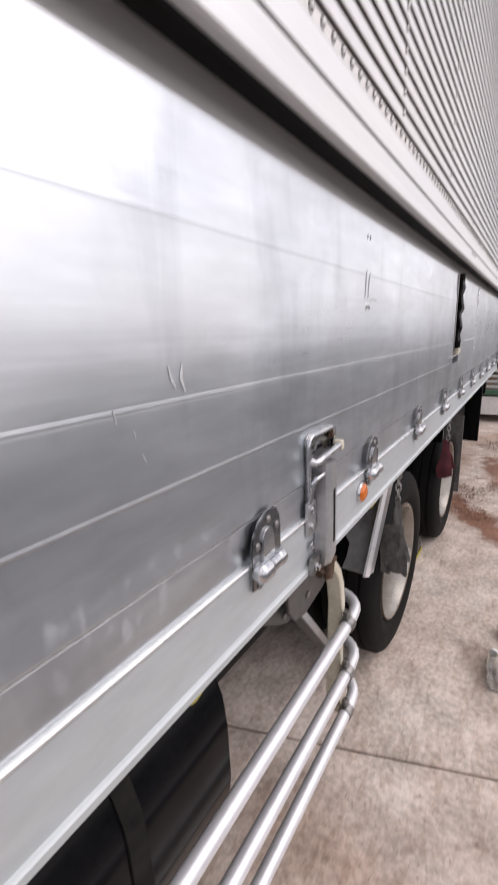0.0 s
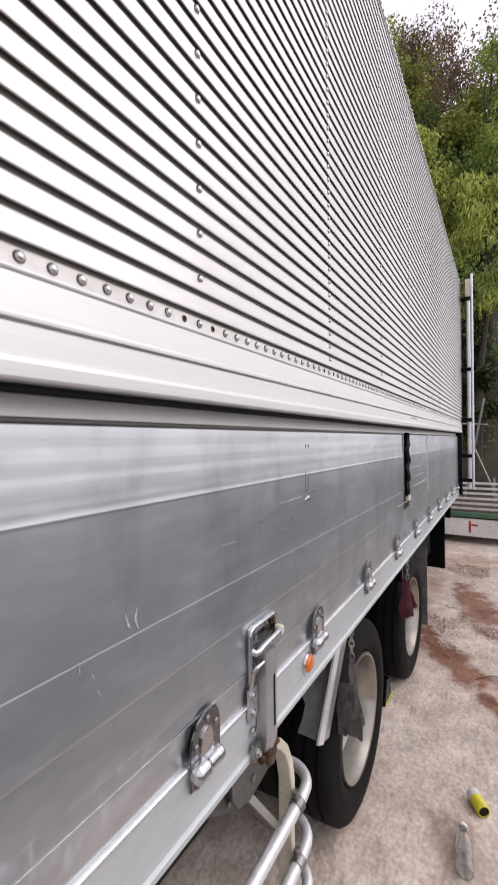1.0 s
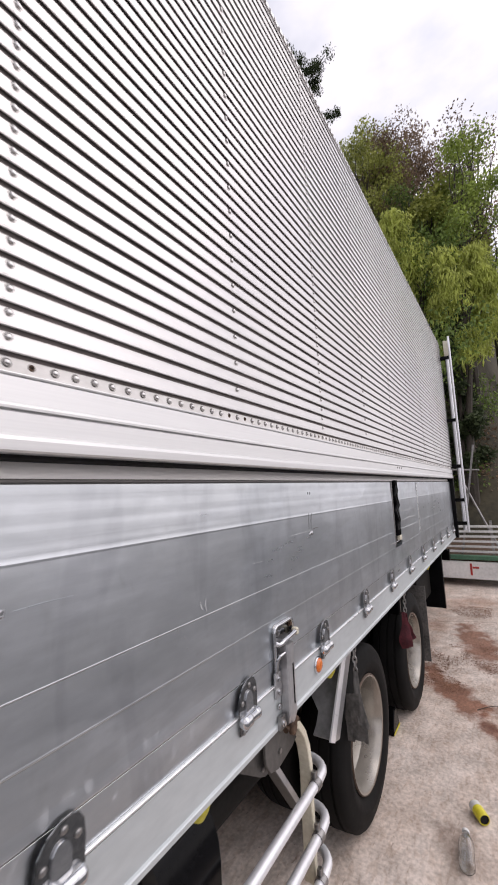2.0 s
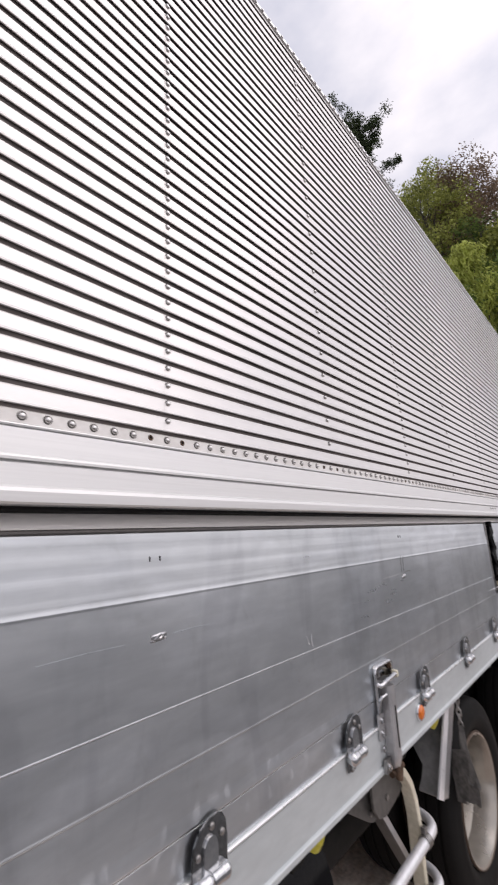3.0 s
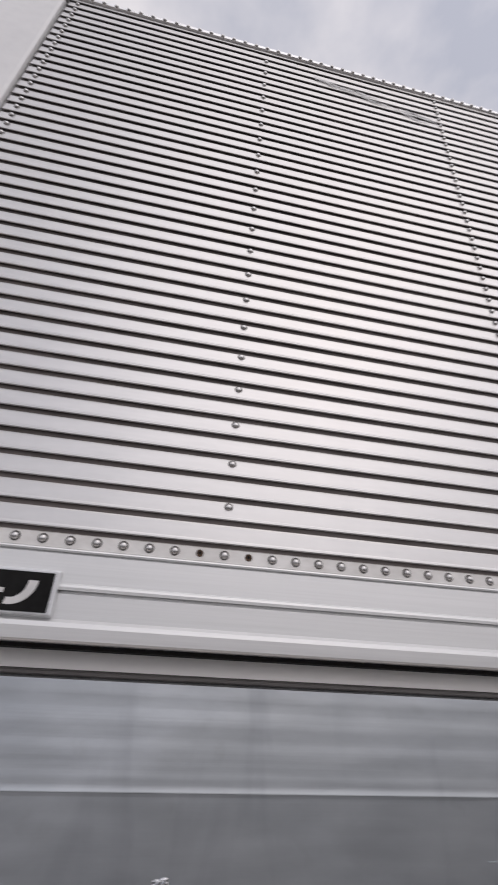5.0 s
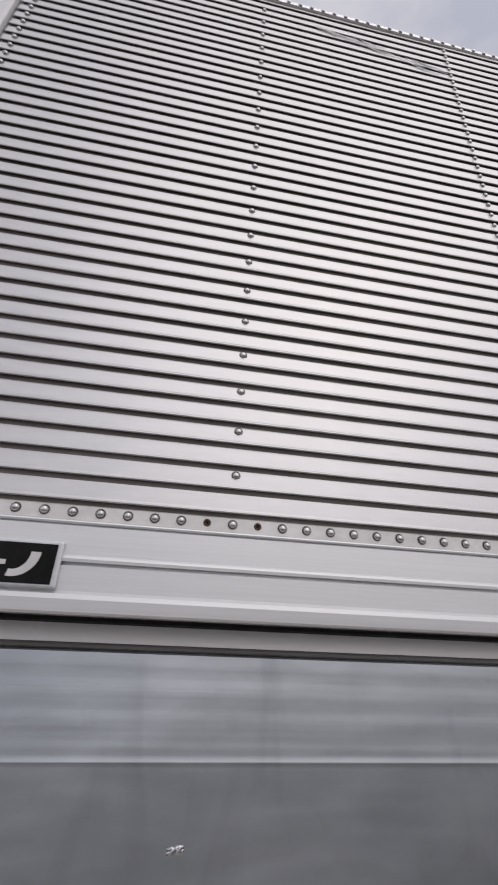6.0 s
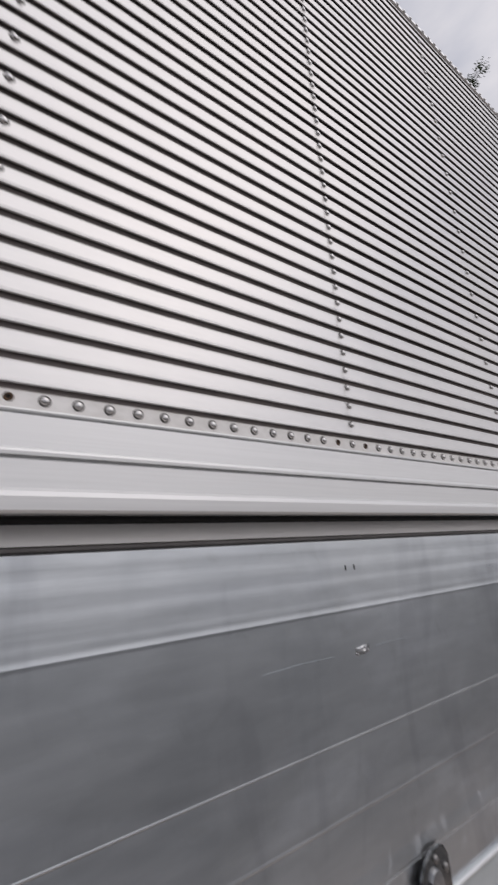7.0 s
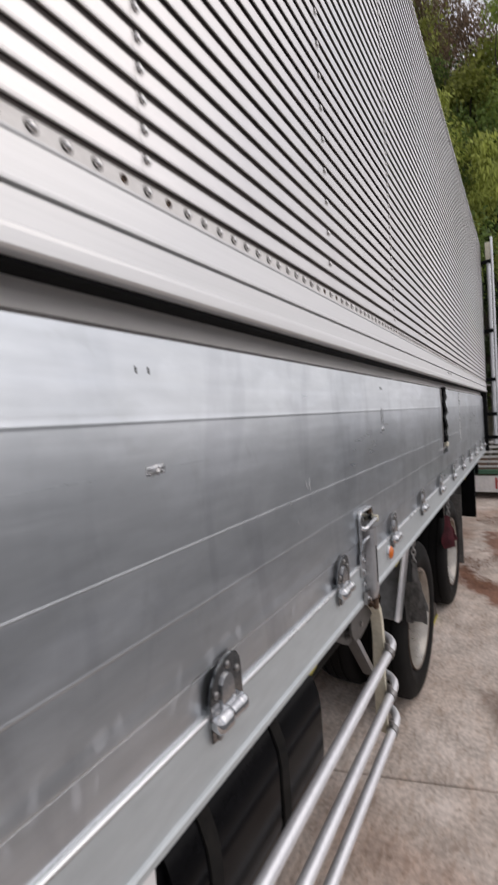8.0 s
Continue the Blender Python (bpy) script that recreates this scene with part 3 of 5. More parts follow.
# side gate planks
PLANKS = [(1.6930, 1.5552), (1.5550, 1.3330), (1.3324, 1.2196), (1.2190, 1.1006), (1.0970, 1.023)]
for i, (zt, zb) in enumerate(PLANKS):
    for ga, gb in (((-1.60, 2.755), (2.965, END)) if i < 3 else ((-1.60, END),)):
        bm = bmesh.new()
        if i == 0:
            outline = [(0.05, zt), (0.0115, zt)]
            outline += [(0.0033 - 0.0037 * (k / 14) ** 1.7 - 0.00017 * math.sin(k * 1.35 + 0.02 * k * k), zt - 0.002 - (zt - zb - 0.004) * k / 14) for k in range(15)]
            outline += [(-0.0006, zb + 0.0008), (-0.0005, zb), (0.05, zb)]
        elif i == 1:
            outline = [(0.05, zt), (-0.0004, zt), (0.0, zt - 0.004), (0.0, zb + 0.0040), (-0.0004, zb + 0.0024), (-0.0004, zb + 0.0014), (0.0, zb), (0.05, zb)]
        elif i == 2:
            bead = 0.0005
            outline = [(0.05, zt), (0.0002, zt), (0.0, zt - 0.004), (0.0, zb + 0.006), (-bead, zb + 0.0035), (-bead, zb + 0.002), (0.0, zb), (0.05, zb)]
        elif i == 3:
            outline = [(0.05, zt), (0.0, zt), (0.0, zb + 0.03), (-0.0010, zb + 0.014), (-0.0014, zb + 0.003), (-0.0004, zb), (0.05, zb)]
        else:
            outline = [(0.05, zt), (0.0014, zt), (0.0011, zt - 0.0003), (0.0010, zb), (0.05, zb)]
        extrude(bm, outline, ga, gb)
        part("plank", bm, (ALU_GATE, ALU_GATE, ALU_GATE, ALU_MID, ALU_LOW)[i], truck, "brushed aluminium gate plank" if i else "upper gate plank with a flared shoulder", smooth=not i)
bm = bmesh.new()
extrude(bm, [(0.05, 1.8200), (0.0275, 1.8200), (0.0265, 1.7275), (0.0225, 1.7030), (0.05, 1.7030)], -1.60, END)
part("gate_cap", bm, CAP, truck, "dull aluminium gate cap")
bm = bmesh.new()
extrude(bm, [(0.05, 1.7024), (0.022, 1.7024), (0.0165, 1.7000), (0.0165, 1.6960), (0.020, 1.6936), (0.05, 1.6936)], -1.60, END)
part("rubber_seal", bm, SEAL, truck, "thin grey rubber seal")
# flush dark strip: the open seam's shade put into colour
bm = bmesh.new()
box(bm, (-1.60, 0.0030, 1.0973), (END + 0.01, 0.050, 1.1004))
part("gate_seam", bm, HOLE, truck, "dark strip drawing the shade of the seam between two planks")
bm = bmesh.new()
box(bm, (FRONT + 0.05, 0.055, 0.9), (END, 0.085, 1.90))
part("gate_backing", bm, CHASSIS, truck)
# the slot between the two gates, with its slack strap
bm = bmesh.new()
box(bm, (2.772, 0.006, 1.240), (2.950, 0.050, 1.6920))
part("slot_back", bm, BLACK_PAINT, truck)
bm = bmesh.new()
box(bm, (2.757, -0.004, 1.238), (2.770, 0.052, 1.6925), 0.002)
part("slot_edge", bm, STEEL, truck)
bm = bmesh.new()
pts = [(2.86 + 0.02 * math.sin(k * 1.7), -0.004 + 0.006 * math.sin(k * 2.3), 1.70 - 0.036 * k) for k in range(12)]
for side in (-1, 1):
    tube(bm, [(x + side * 0.022, y, z) for x, y, z in pts], 0.014, 8)
part("strap", bm, BLACK_PAINT, truck, "slack crumpled black lashing strap", smooth=True)
bm = bmesh.new()
box(bm, (2.83, -0.020, 1.265), (2.895, 0.004, 1.300), 0.006)
part("buckle", bm, CREAM, truck)
bm = bmesh.new()
box(bm, (3.715, -0.003, 1.2345), (3.750, 0.0, 1.690), 0.001)
part("edge_strip", bm, ALU_BEAD, truck)

# sill under the gate
bm = bmesh.new()
extrude(bm, [(0.07, 1.0220), (0.0010, 1.0220), (-0.0005, 1.0205), (-0.0005, 1.0112), (-0.003, 1.0105), (-0.003, 0.9010), (-0.0075, 0.8990), (-0.010, 0.8960),
             (-0.010, 0.884), (-0.006, 0.8805), (0.07, 0.8805)], FRONT, REAR)
part("floor_sill", bm, ALU_SILL, truck, "pale grey painted floor sill with a bright bead")


bm = bmesh.new()
tube(bm, [(FRONT, -0.0035, 1.0180), (2.0, -0.0035, 1.0180), (REAR, -0.0035, 1.0180)], 0.0040, 10)
part("sill_bead", bm, ALU_BEAD, truck, "bright bare metal bead along the sill", (0, 0, 0), True)

# bolts: a row along the rail, columns up the ribs, a row along the top edge
def bolt_head(bm, r, h):
    """A shallow dome facing -y round the origin."""
    rings = [[bm.verts.new((r * c * math.cos(k * math.tau / 12), -h * s, r * c * math.sin(k * math.tau / 12))) for k in range(12)]
             for c, s in ((1.34, 0.0), (1.30, 0.10), (1.0, 0.10), (1.0, 0.42), (0.84, 0.74), (0.50, 0.95))]
    tip = bm.verts.new((0, -h, 0))
    # the foot ring is dark: contact shade and grime put into its colour
    for i, (a, b) in enumerate(zip(rings, rings[1:])):
        for k in range(12):
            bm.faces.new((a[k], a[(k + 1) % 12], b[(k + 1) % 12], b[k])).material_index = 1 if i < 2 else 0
    for k in range(12):
        bm.faces.new((rings[-1][k], rings[-1][(k + 1) % 12], tip))
    bmesh.ops.recalc_face_normals(bm, faces=bm.faces)
    return bm


FACE = Y - 0.0032
singles, rest = [], []
for k in range(-31, 148):
    if abs((k + 8) % 16 - 8) == 1:
        continue
    (singles if k < 74 else rest).append((k * RIB, Y, ROW))
for n in range(-1, 9):
    dense = n % 2 == 0
    for m in range(1 if dense else 2, COUNT + 1, 1 if dense else 2):
        (singles if n < 3 else rest).append((n * 16 * RIB, FACE, ROW + m * RIB))
for m in range(1, COUNT + 1):
    rest.append((-1.372, FACE, ROW + m * RIB))
for k in range(-31, 148):
    rest.append((k * RIB, Y - 0.0098, TOP - 0.026))
bm = bmesh.new()
bolt_head(bm, 0.0063, 0.0062)
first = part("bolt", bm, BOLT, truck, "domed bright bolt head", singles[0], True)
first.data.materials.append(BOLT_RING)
for p in singles[1:]:
    again(first, truck, p)
bm = bmesh.new()
for p in rest:
    one = bmesh.new()
    bolt_head(one, 0.0060, 0.0055)
    bmesh.ops.translate(one, verts=one.verts, vec=p)
    me = bpy.data.meshes.new("spare")
    one.to_mesh(me)
    one.free()
    bm.from_mesh(me)
    bpy.data.meshes.remove(me)
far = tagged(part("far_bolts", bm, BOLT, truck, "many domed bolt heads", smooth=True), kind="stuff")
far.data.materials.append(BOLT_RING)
# open holes either side of each column
bm = bmesh.new()
lathe(bm, [(0.0030, -0.0012), (0.0052, -0.0016), (0.0066, 0.0), (0.0030, 0.0)], 14)
ring = None
for n in range(-1, 5):
    for d in (-1, 1):
        x = (n * 16 + d) * RIB
        if ring is None:
            ring = part("hole_rim", bm, RUST, truck, "dark open screw hole", (x, Y, ROW))
            hb = bmesh.new()
            rod(hb, (0, 0.0, 0), (0, -0.0006, 0), 0.0036, 12)
            hole = part("hole", hb, HOLE, ring)
        else:
            again(hole, again(ring, truck, (x, Y, ROW)), (0, 0, 0))


# drop-side latches
def latch(x):
    bm = bmesh.new()
    out = [(-0.046, -0.074), (-0.020, -0.079), (0.004, -0.074), (0.022, -0.060), (0.046, -0.056), (0.052, -0.040), (0.053, 0.012), (0.050, 0.040), (0.040, 0.056), (0.024, 0.063), (0.002, 0.061), (-0.022, 0.050), (-0.040, 0.028), (-0.046, 0.0)]
    plate(bm, out, 0.004)
    bmesh.ops.bevel(bm, geom=[e for e in bm.edges if all(v.co.y < -0.0035 for v in e.verts)], offset=0.0015, segments=2, affect="EDGES")
    base = part("latch", bm, DARK_CHROME, truck, "dark chromed drop-side latch plate", (x, -0.0090, 1.046))
    bm = bmesh.new()
    tongue = [(-0.019, -0.034), (0.023, -0.034)] + [(0.002 + 0.021 * math.cos(a), 0.004 + 0.030 * math.sin(a)) for a in [math.pi * k / 12 for k in range(13)]]
    plate(bm, tongue, 0.005, -0.004)
    bmesh.ops.bevel(bm, geom=[e for e in bm.edges if all(v.co.y < -0.0085 for v in e.verts)], offset=0.002, segments=2, affect="EDGES")
    part("tongue", bm, CHROME, base)
    for xa, xb, r, squash in ((-0.031, -0.014, 0.0200, 0.85), (-0.002, 0.0235, 0.0158, 0.15), (0.0275, 0.036, 0.0170, 0.75)):
        bm = bmesh.new()
        rod(bm, (xa, -0.010, -0.040), (xb, -0.010, -0.040), r, 22)
        for xe in (xa, xb):
            ball(bm, (xe, -0.010, -0.040), r, (squash, 1, 1), 14, 22)
        part("knuckle", bm, CHROME, base, "bright rounded knuckle", (0, 0, 0), True)
    for bx, bz in ((0.008, 0.046), (-0.030, 0.008), (0.036, 0.024), (-0.026, -0.070)):
        bm = bmesh.new()
        ball(bm, (0, 0, 0), 0.0075, (1, 0.55, 1), 10, 6)
        part("rivet", bm, STEEL, base, "", (bx, -0.005, bz), True)
    return base


first_latch = latch(0.126)
for i in range(1, 11):
    copy = again(first_latch, truck, (0.126 + 0.601 * i, -0.0090, 1.046))
    for c in first_latch.children:
        again(c, copy, c.location)

# the tall hinge stake by the second latch
bm = bmesh.new()
plate(bm, [(0.878, 1.070), (0.884, 1.064), (0.908, 1.064), (0.908, 1.140), (1.006, 1.140), (1.017, 1.150), (1.020, 1.196), (1.010, 1.213), (0.996, 1.217), (0.896, 1.217), (0.882, 1.210), (0.878, 1.193)], 0.004, -0.0005)
bmesh.ops.bevel(bm, geom=[e for e in bm.edges if all(v.co.y < -0.004 for v in e.verts)], offset=0.002, segments=1, affect="EDGES")
stake = part("gate_hinge", bm, DARK_CHROME, truck, "bright steel gate hinge with an upright channel", (0.030, 0, -0.010))
bm = bmesh.new()
tube(bm, [(0.882, -0.008, 1.080), (0.881, -0.009, 1.192), (0.885, -0.009, 1.206), (0.896, -0.009, 1.212), (0.996, -0.009, 1.212), (1.009, -0.009, 1.207), (1.014, -0.009, 1.194), (1.014, -0.009, 1.150)], 0.0058, 10)
part("frame_bar", bm, CHROME, stake, "bright rounded frame bar", (0, 0, 0), True)
bm = bmesh.new()
tube(bm, [(0.884, -0.012, 1.160), (0.887, -0.022, 1.156), (0.896, -0.026, 1.159), (0.912, -0.027, 1.163), (1.006, -0.027, 1.170)], 0.0085, 12)
part("hook_rod", bm, CHROME, stake, "", (0, 0, 0), True)
bm = bmesh.new()
box(bm, (0.996, -0.036, 1.157), (1.014, -0.012, 1.182), 0.007, 3)
part("brass_end", bm, CREAM, stake, "brassy yellow rod end")
bm = bmesh.new()
tube(bm, [(0.880, -0.010, 1.068), (0.881, -0.018, 1.110), (0.886, -0.024, 1.122), (0.912, -0.028, 1.126)], 0.0055, 10)
part("wire_clip", bm, CHROME, stake, "", (0, 0, 0), True)
bm = bmesh.new()
prof = [(0.912, -0.006), (0.912, -0.034), (0.916, -0.039), (0.930, -0.041), (0.954, -0.041), (0.959, -0.037), (0.959, -0.006)]
low = [bm.verts.new((x, y, 0.925)) for x, y in prof]
high = [bm.verts.new((x, y, 1.150)) for x, y in prof]
foot = [bm.verts.new((0.912 + (x - 0.912) * 0.8 + 0.004, y * 0.8, 0.895)) for x, y in prof]
for a, b in ((low, high), (foot, low)):
    for k in range(len(prof)):
        q = (k + 1) % len(prof)
        bm.faces.new((a[k], a[q], b[q], b[k]))
bm.faces.new(high)
bm.faces.new(foot[::-1])
bmesh.ops.recalc_face_normals(bm, faces=bm.faces)
part("channel", bm, CHANNEL, stake)
bm = bmesh.new()
box(bm, (0.938, -0.0422, 0.955), (0.946, -0.0410, 1.085), 0.0005, 1)
part("slot", bm, HOLE, stake)
bm = bmesh.new()
plate(bm, [(0.868, 0.990), (0.909, 0.990), (0.909, 1.068), (0.868, 1.068)], 0.006, -0.0055)
part("side_plate", bm, CHANNEL, stake)
bm = bmesh.new()
plate(bm, [(0.870, 0.895), (0.904, 0.895), (0.904, 0.935), (0.878, 0.935)], 0.012, -0.010)
part("lower_lug", bm, STEEL, stake)
for bx, bz, by, mat in ((0.900, 1.188, -0.006, STEEL), (0.996, 1.196, -0.006, RUST), (0.888, 1.048, -0.0115, CHROME), (0.887, 1.008, -0.0115, CHROME), (0.888, 0.962, -0.010, CHROME), (0.990, 1.040, -0.004, CHROME), (0.888, 0.913, -0.022, CHROME)):
    bm = bmesh.new()
    rod(bm, (0, 0, 0), (0, -0.003, 0), 0.0105, 16)
    rod(bm, (0, -0.003, 0), (0, -0.009, 0), 0.0072, 6)
    part("hex_bolt", bm, mat, stake, "", (bx, by, bz))
bm = bmesh.new()
tube(bm, [(0.925, -0.030, 0.900), (0.922, -0.034, 0.872), (0.940, -0.030, 0.862), (0.962, -0.024, 0.874), (0.966, -0.022, 0.900)], 0.010, 10)
rod(bm, (0.90, -0.022, 0.885), (0.985, -0.022, 0.885), 0.010, 10)
part("shackle", bm, RUST, stake, "rusty shackle", (0, 0, 0), True)

# lamps on and under the sill
bm = bmesh.new()
lathe(bm, [(0.0001, -0.010), (0.029, -0.010), (0.032, -0.006), (0.032, 0.0), (0.0001, 0.0)], 28)
lamp = part("side_marker", bm, CHROME, truck, "round orange side marker lamp", (1.252, -0.003, 0.962), True)
bm = bmesh.new()
lathe(bm, [(0.0001, -0.020), (0.014, -0.019), (0.023, -0.015), (0.0265, -0.010), (0.0001, -0.010)], 28)
part("lens", bm, ORANGE, lamp, "orange lens", (0, 0, 0), True)
for lx in (0.560, 1.478, 4.13):
    bm = bmesh.new()
    lathe(bm, [(0.0001, -0.024), (0.016, -0.022), (0.024, -0.014), (0.026, 0.0), (0.026, 0.026), (0.0001, 0.026)], 20)
    bmesh.ops.rotate(bm, verts=bm.verts, cent=(0, 0, 0), matrix=Matrix.Rotation(radians(-60), 3, "X"))
    part("under_lamp", bm, LAMP_SHELL, truck, "dirty yellow plastic lamp housing", (lx, 0.040, 0.855), True)

# black tank and white box under the floor
bm = bmesh.new()
r = 0.19
outline = []
for cy, cz, a0 in ((0.62 - r, 0.82 - r, 0), (0.07 + r, 0.82 - r, 90), (0.07 + r, 0.30 + r, 180), (0.62 - r, 0.30 + r, 270)):
    outline += [(cy + r * math.cos(radians(a0 + d)), cz + r * math.sin(radians(a0 + d))) for d in range(0, 91, 15)]
extrude(bm, outline, 0.02, 0.70)
bmesh.ops.bevel(bm, geom=[e for e in bm.edges if abs(e.verts[0].co.x - e.verts[1].co.x) < 1e-6], offset=0.02, segments=2, affect="EDGES")
tank = part("tank", bm, BLACK_PAINT, truck, "black painted steel fuel tank", (0, 0, 0), True)
for sx in (0.13, 0.42):
    bm = bmesh.new()
    outer = [(0.345 + (y - 0.345) * 1.02, 0.56 + (z - 0.56) * 1.02) for y, z in outline]
    extrude(bm, outer, sx, sx + 0.035)
    part("tank_strap", bm, CHASSIS, tank, "", (0, 0, 0), True)
bm = bmesh.new()
box(bm, (-0.90, 0.012, 0.40), (-0.045, 0.50, 0.868), 0.012)
part("tool_box", bm, WHITE_PANEL, truck, "white painted side locker")

# side guard: three bent pipes on a curved cream bracket
for z in (0.562, 0.386, 0.236):
    bm = bmesh.new()
    pts = [(-0.95, 0.0, z), (0.6, 0.0, z), (1.20, 0.0, z), (1.235, 0.003, z)]
    for a in range(15, 100, 15):
        pts.append((1.235 + 0.085 * math.sin(radians(a)), 0.003 + 0.085 * (1 - math.cos(radians(a))), z))
    pts += [(1.319, 0.102, z)]
    tube(bm, pts, 0.0180, 16)
    guard = part("guard_pipe", bm, PIPE, truck, "galvanised side guard pipe with a bent end", (0, 0, 0), True)
    bm = bmesh.new()
    tube(bm, [(1.165, 0, z), (1.195, 0, z)], 0.0220, 16)
    box(bm, (1.17, -0.006, z + 0.02), (1.19, 0.012, z + 0.045), 0.003)
    part("clamp", bm, STEEL, guard, "dark pipe clamp", (0, 0, 0), True)


def ribbon(bm, pts, width, thick):
    """A flat bar of the given width along y, bent along points of (x, y, z)."""
    pts = [Vector(p) for p in pts]
    rings = []
    for i, p in enumerate(pts):
        d = (pts[min(i + 1, len(pts) - 1)] - pts[max(i - 1, 0)]).normalized()
        w = Vector((0, 1, 0))
        w = (w - d * w.dot(d)).normalized() * width / 2
        n = d.cross(w).normalized() * thick / 2
        rings.append([bm.verts.new(p + s * w + t * n) for s, t in ((-1, -1), (1, -1), (1, 1), (-1, 1))])
    for a, b in zip(rings, rings[1:]):
        for k in range(4):
            bm.faces.new((a[k], a[(k + 1) % 4], b[(k + 1) % 4], b[k]))
    bm.faces.new(rings[0][::-1])
    bm.faces.new(rings[-1])
    bmesh.ops.recalc_face_normals(bm, faces=bm.faces)
    return bm


bm = bmesh.new()
ribbon(bm, [(0.955, 0.012, 0.874), (1.010, 0.014, 0.856), (1.068, 0.018, 0.822), (1.122, 0.026, 0.768), (1.164, 0.034, 0.700), (1.190, 0.040, 0.620), (1.198, 0.046, 0.50), (1.198, 0.048, 0.205)], 0.046, 0.026)
bmesh.ops.bevel(bm, geom=[e for e in bm.edges if e.calc_face_angle(0) > 1.2], offset=0.003, segments=1, affect="EDGES")
part("guard_bracket", bm, CREAM, truck, "curved cream-painted guard bracket", (0, 0, 0), True)
bm = bmesh.new()
ribbon(bm, [(0.962, 0.085, 0.735), (1.175, 0.085, 0.452)], 0.046, 0.006)
brace = part("brace", bm, HANGER, truck, "dull steel angle brace with a bright edge")
bm = bmesh.new()
ribbon(bm, [(0.985, 0.064, 0.722), (1.190, 0.064, 0.448)], 0.006, 0.020)
part("brace_edge", bm, CHANNEL, brace)
for outline, depth, y, (bx, bz) in (([(0.895, 0.876), (1.085, 0.876), (1.128, 0.750), (1.083, 0.732), (0.975, 0.714), (0.925, 0.728), (0.895, 0.770)], 0.012, 0.050, (0.987, 0.768)),
                                   ([(0.760, 0.876), (0.968, 0.876), (0.975, 0.722), (0.962, 0.706), (0.935, 0.705), (0.900, 0.722), (0.780, 0.800)], 0.012, 0.078, (0.914, 0.742))):
    bm = bmesh.new()
    plate(bm, outline, depth, y)
    bmesh.ops.bevel(bm, geom=list(bm.edges), offset=0.002, segments=1, affect="EDGES")
    bracket = part("frame_bracket", bm, HANGER, truck, "grey steel hanger plate with a bolt")
    bm = bmesh.new()
    rod(bm, (bx, y + 0.004, bz), (bx, y - 0.010, bz), 0.017, 6)
    rod(bm, (bx, y - 0.010, bz), (bx, y - 0.018, bz), 0.009, 10)
    part("hanger_bolt", bm, STEEL, bracket)
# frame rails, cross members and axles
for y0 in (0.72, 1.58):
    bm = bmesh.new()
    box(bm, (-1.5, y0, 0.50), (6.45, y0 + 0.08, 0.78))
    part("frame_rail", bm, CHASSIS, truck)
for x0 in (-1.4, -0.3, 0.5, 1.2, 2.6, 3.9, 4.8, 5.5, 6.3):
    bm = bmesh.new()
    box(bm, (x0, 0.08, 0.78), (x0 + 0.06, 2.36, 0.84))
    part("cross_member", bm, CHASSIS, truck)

# two unseen panels added to keep daylight from under the truck
bm = bmesh.new()
box(bm, (-1.5, 2.36, 0.03), (6.4, 2.40, 0.84), 0.01)
part("far_skirt", bm, BLACK_PAINT, truck, "unseen black panel blocking daylight along the far side")
bm = bmesh.new()
box(bm, (-1.56, 0.10, 0.03), (-1.50, 2.40, 0.84), 0.01)
part("front_skirt", bm, CHASSIS, truck)

# made-up box and drums that block light beneath the cargo floor
bm = bmesh.new()
box(bm, (0.80, 0.80, 0.22), (1.48, 1.56, 0.76), 0.05, 3)
part("battery_box", bm, CHASSIS, truck, "added black box blocking light between the chassis rails")
for ty in (0.28, 0.50):
    bm = bmesh.new()
    rod(bm, (0.78, ty, 0.62), (1.42, ty, 0.62), 0.10, 24)
    part("air_tank", bm, CHASSIS, truck, "added black drum blocking light under the floor", (0, 0, 0), True)

# mudguard, hanging flap and chain by the first wheel
bm = bmesh.new()
rows = []
for f, depth in ((0.0, 0.088), (0.12, 0.082), (0.25, 0.084), (0.42, 0.140), (0.62, 0.190), (1.0, 0.300)):
    x, z = 1.446 + 0.244 * f, 0.575 + 0.291 * f
    rows.append([bm.verts.new(p) for p in ((x, 0.036, z), (x, 0.036 + depth, z), (x + 0.006, 0.036 + depth, z - 0.008), (x + 0.006, 0.036, z - 0.008))])
for a, b in zip(rows, rows[1:]):
    for k in range(4):
        bm.faces.new((a[k], a[(k + 1) % 4], b[(k + 1) % 4], b[k]))
bm.faces.new(rows[0])
bm.faces.new(rows[-1][::-1])
bmesh.ops.recalc_face_normals(bm, faces=bm.faces)
guard = part("mudguard", bm, MUDGUARD, truck, "grey sheet mudguard with a pale edge")
bm = bmesh.new()
plate(bm, [(1.612, 0.872), (1.404, 0.588), (1.452, 0.562), (1.672, 0.872)], 0.008, 0.032)
part("flange", bm, PIPE, guard, "pale bare metal edge")
bm = bmesh.new()
plate(bm, [(1.675, 0.872), (1.455, 0.561), (1.522, 0.543), (1.772, 0.872)], 0.006, 0.036)
part("flange_return", bm, CHANNEL, guard, "grey folded side of the edge")


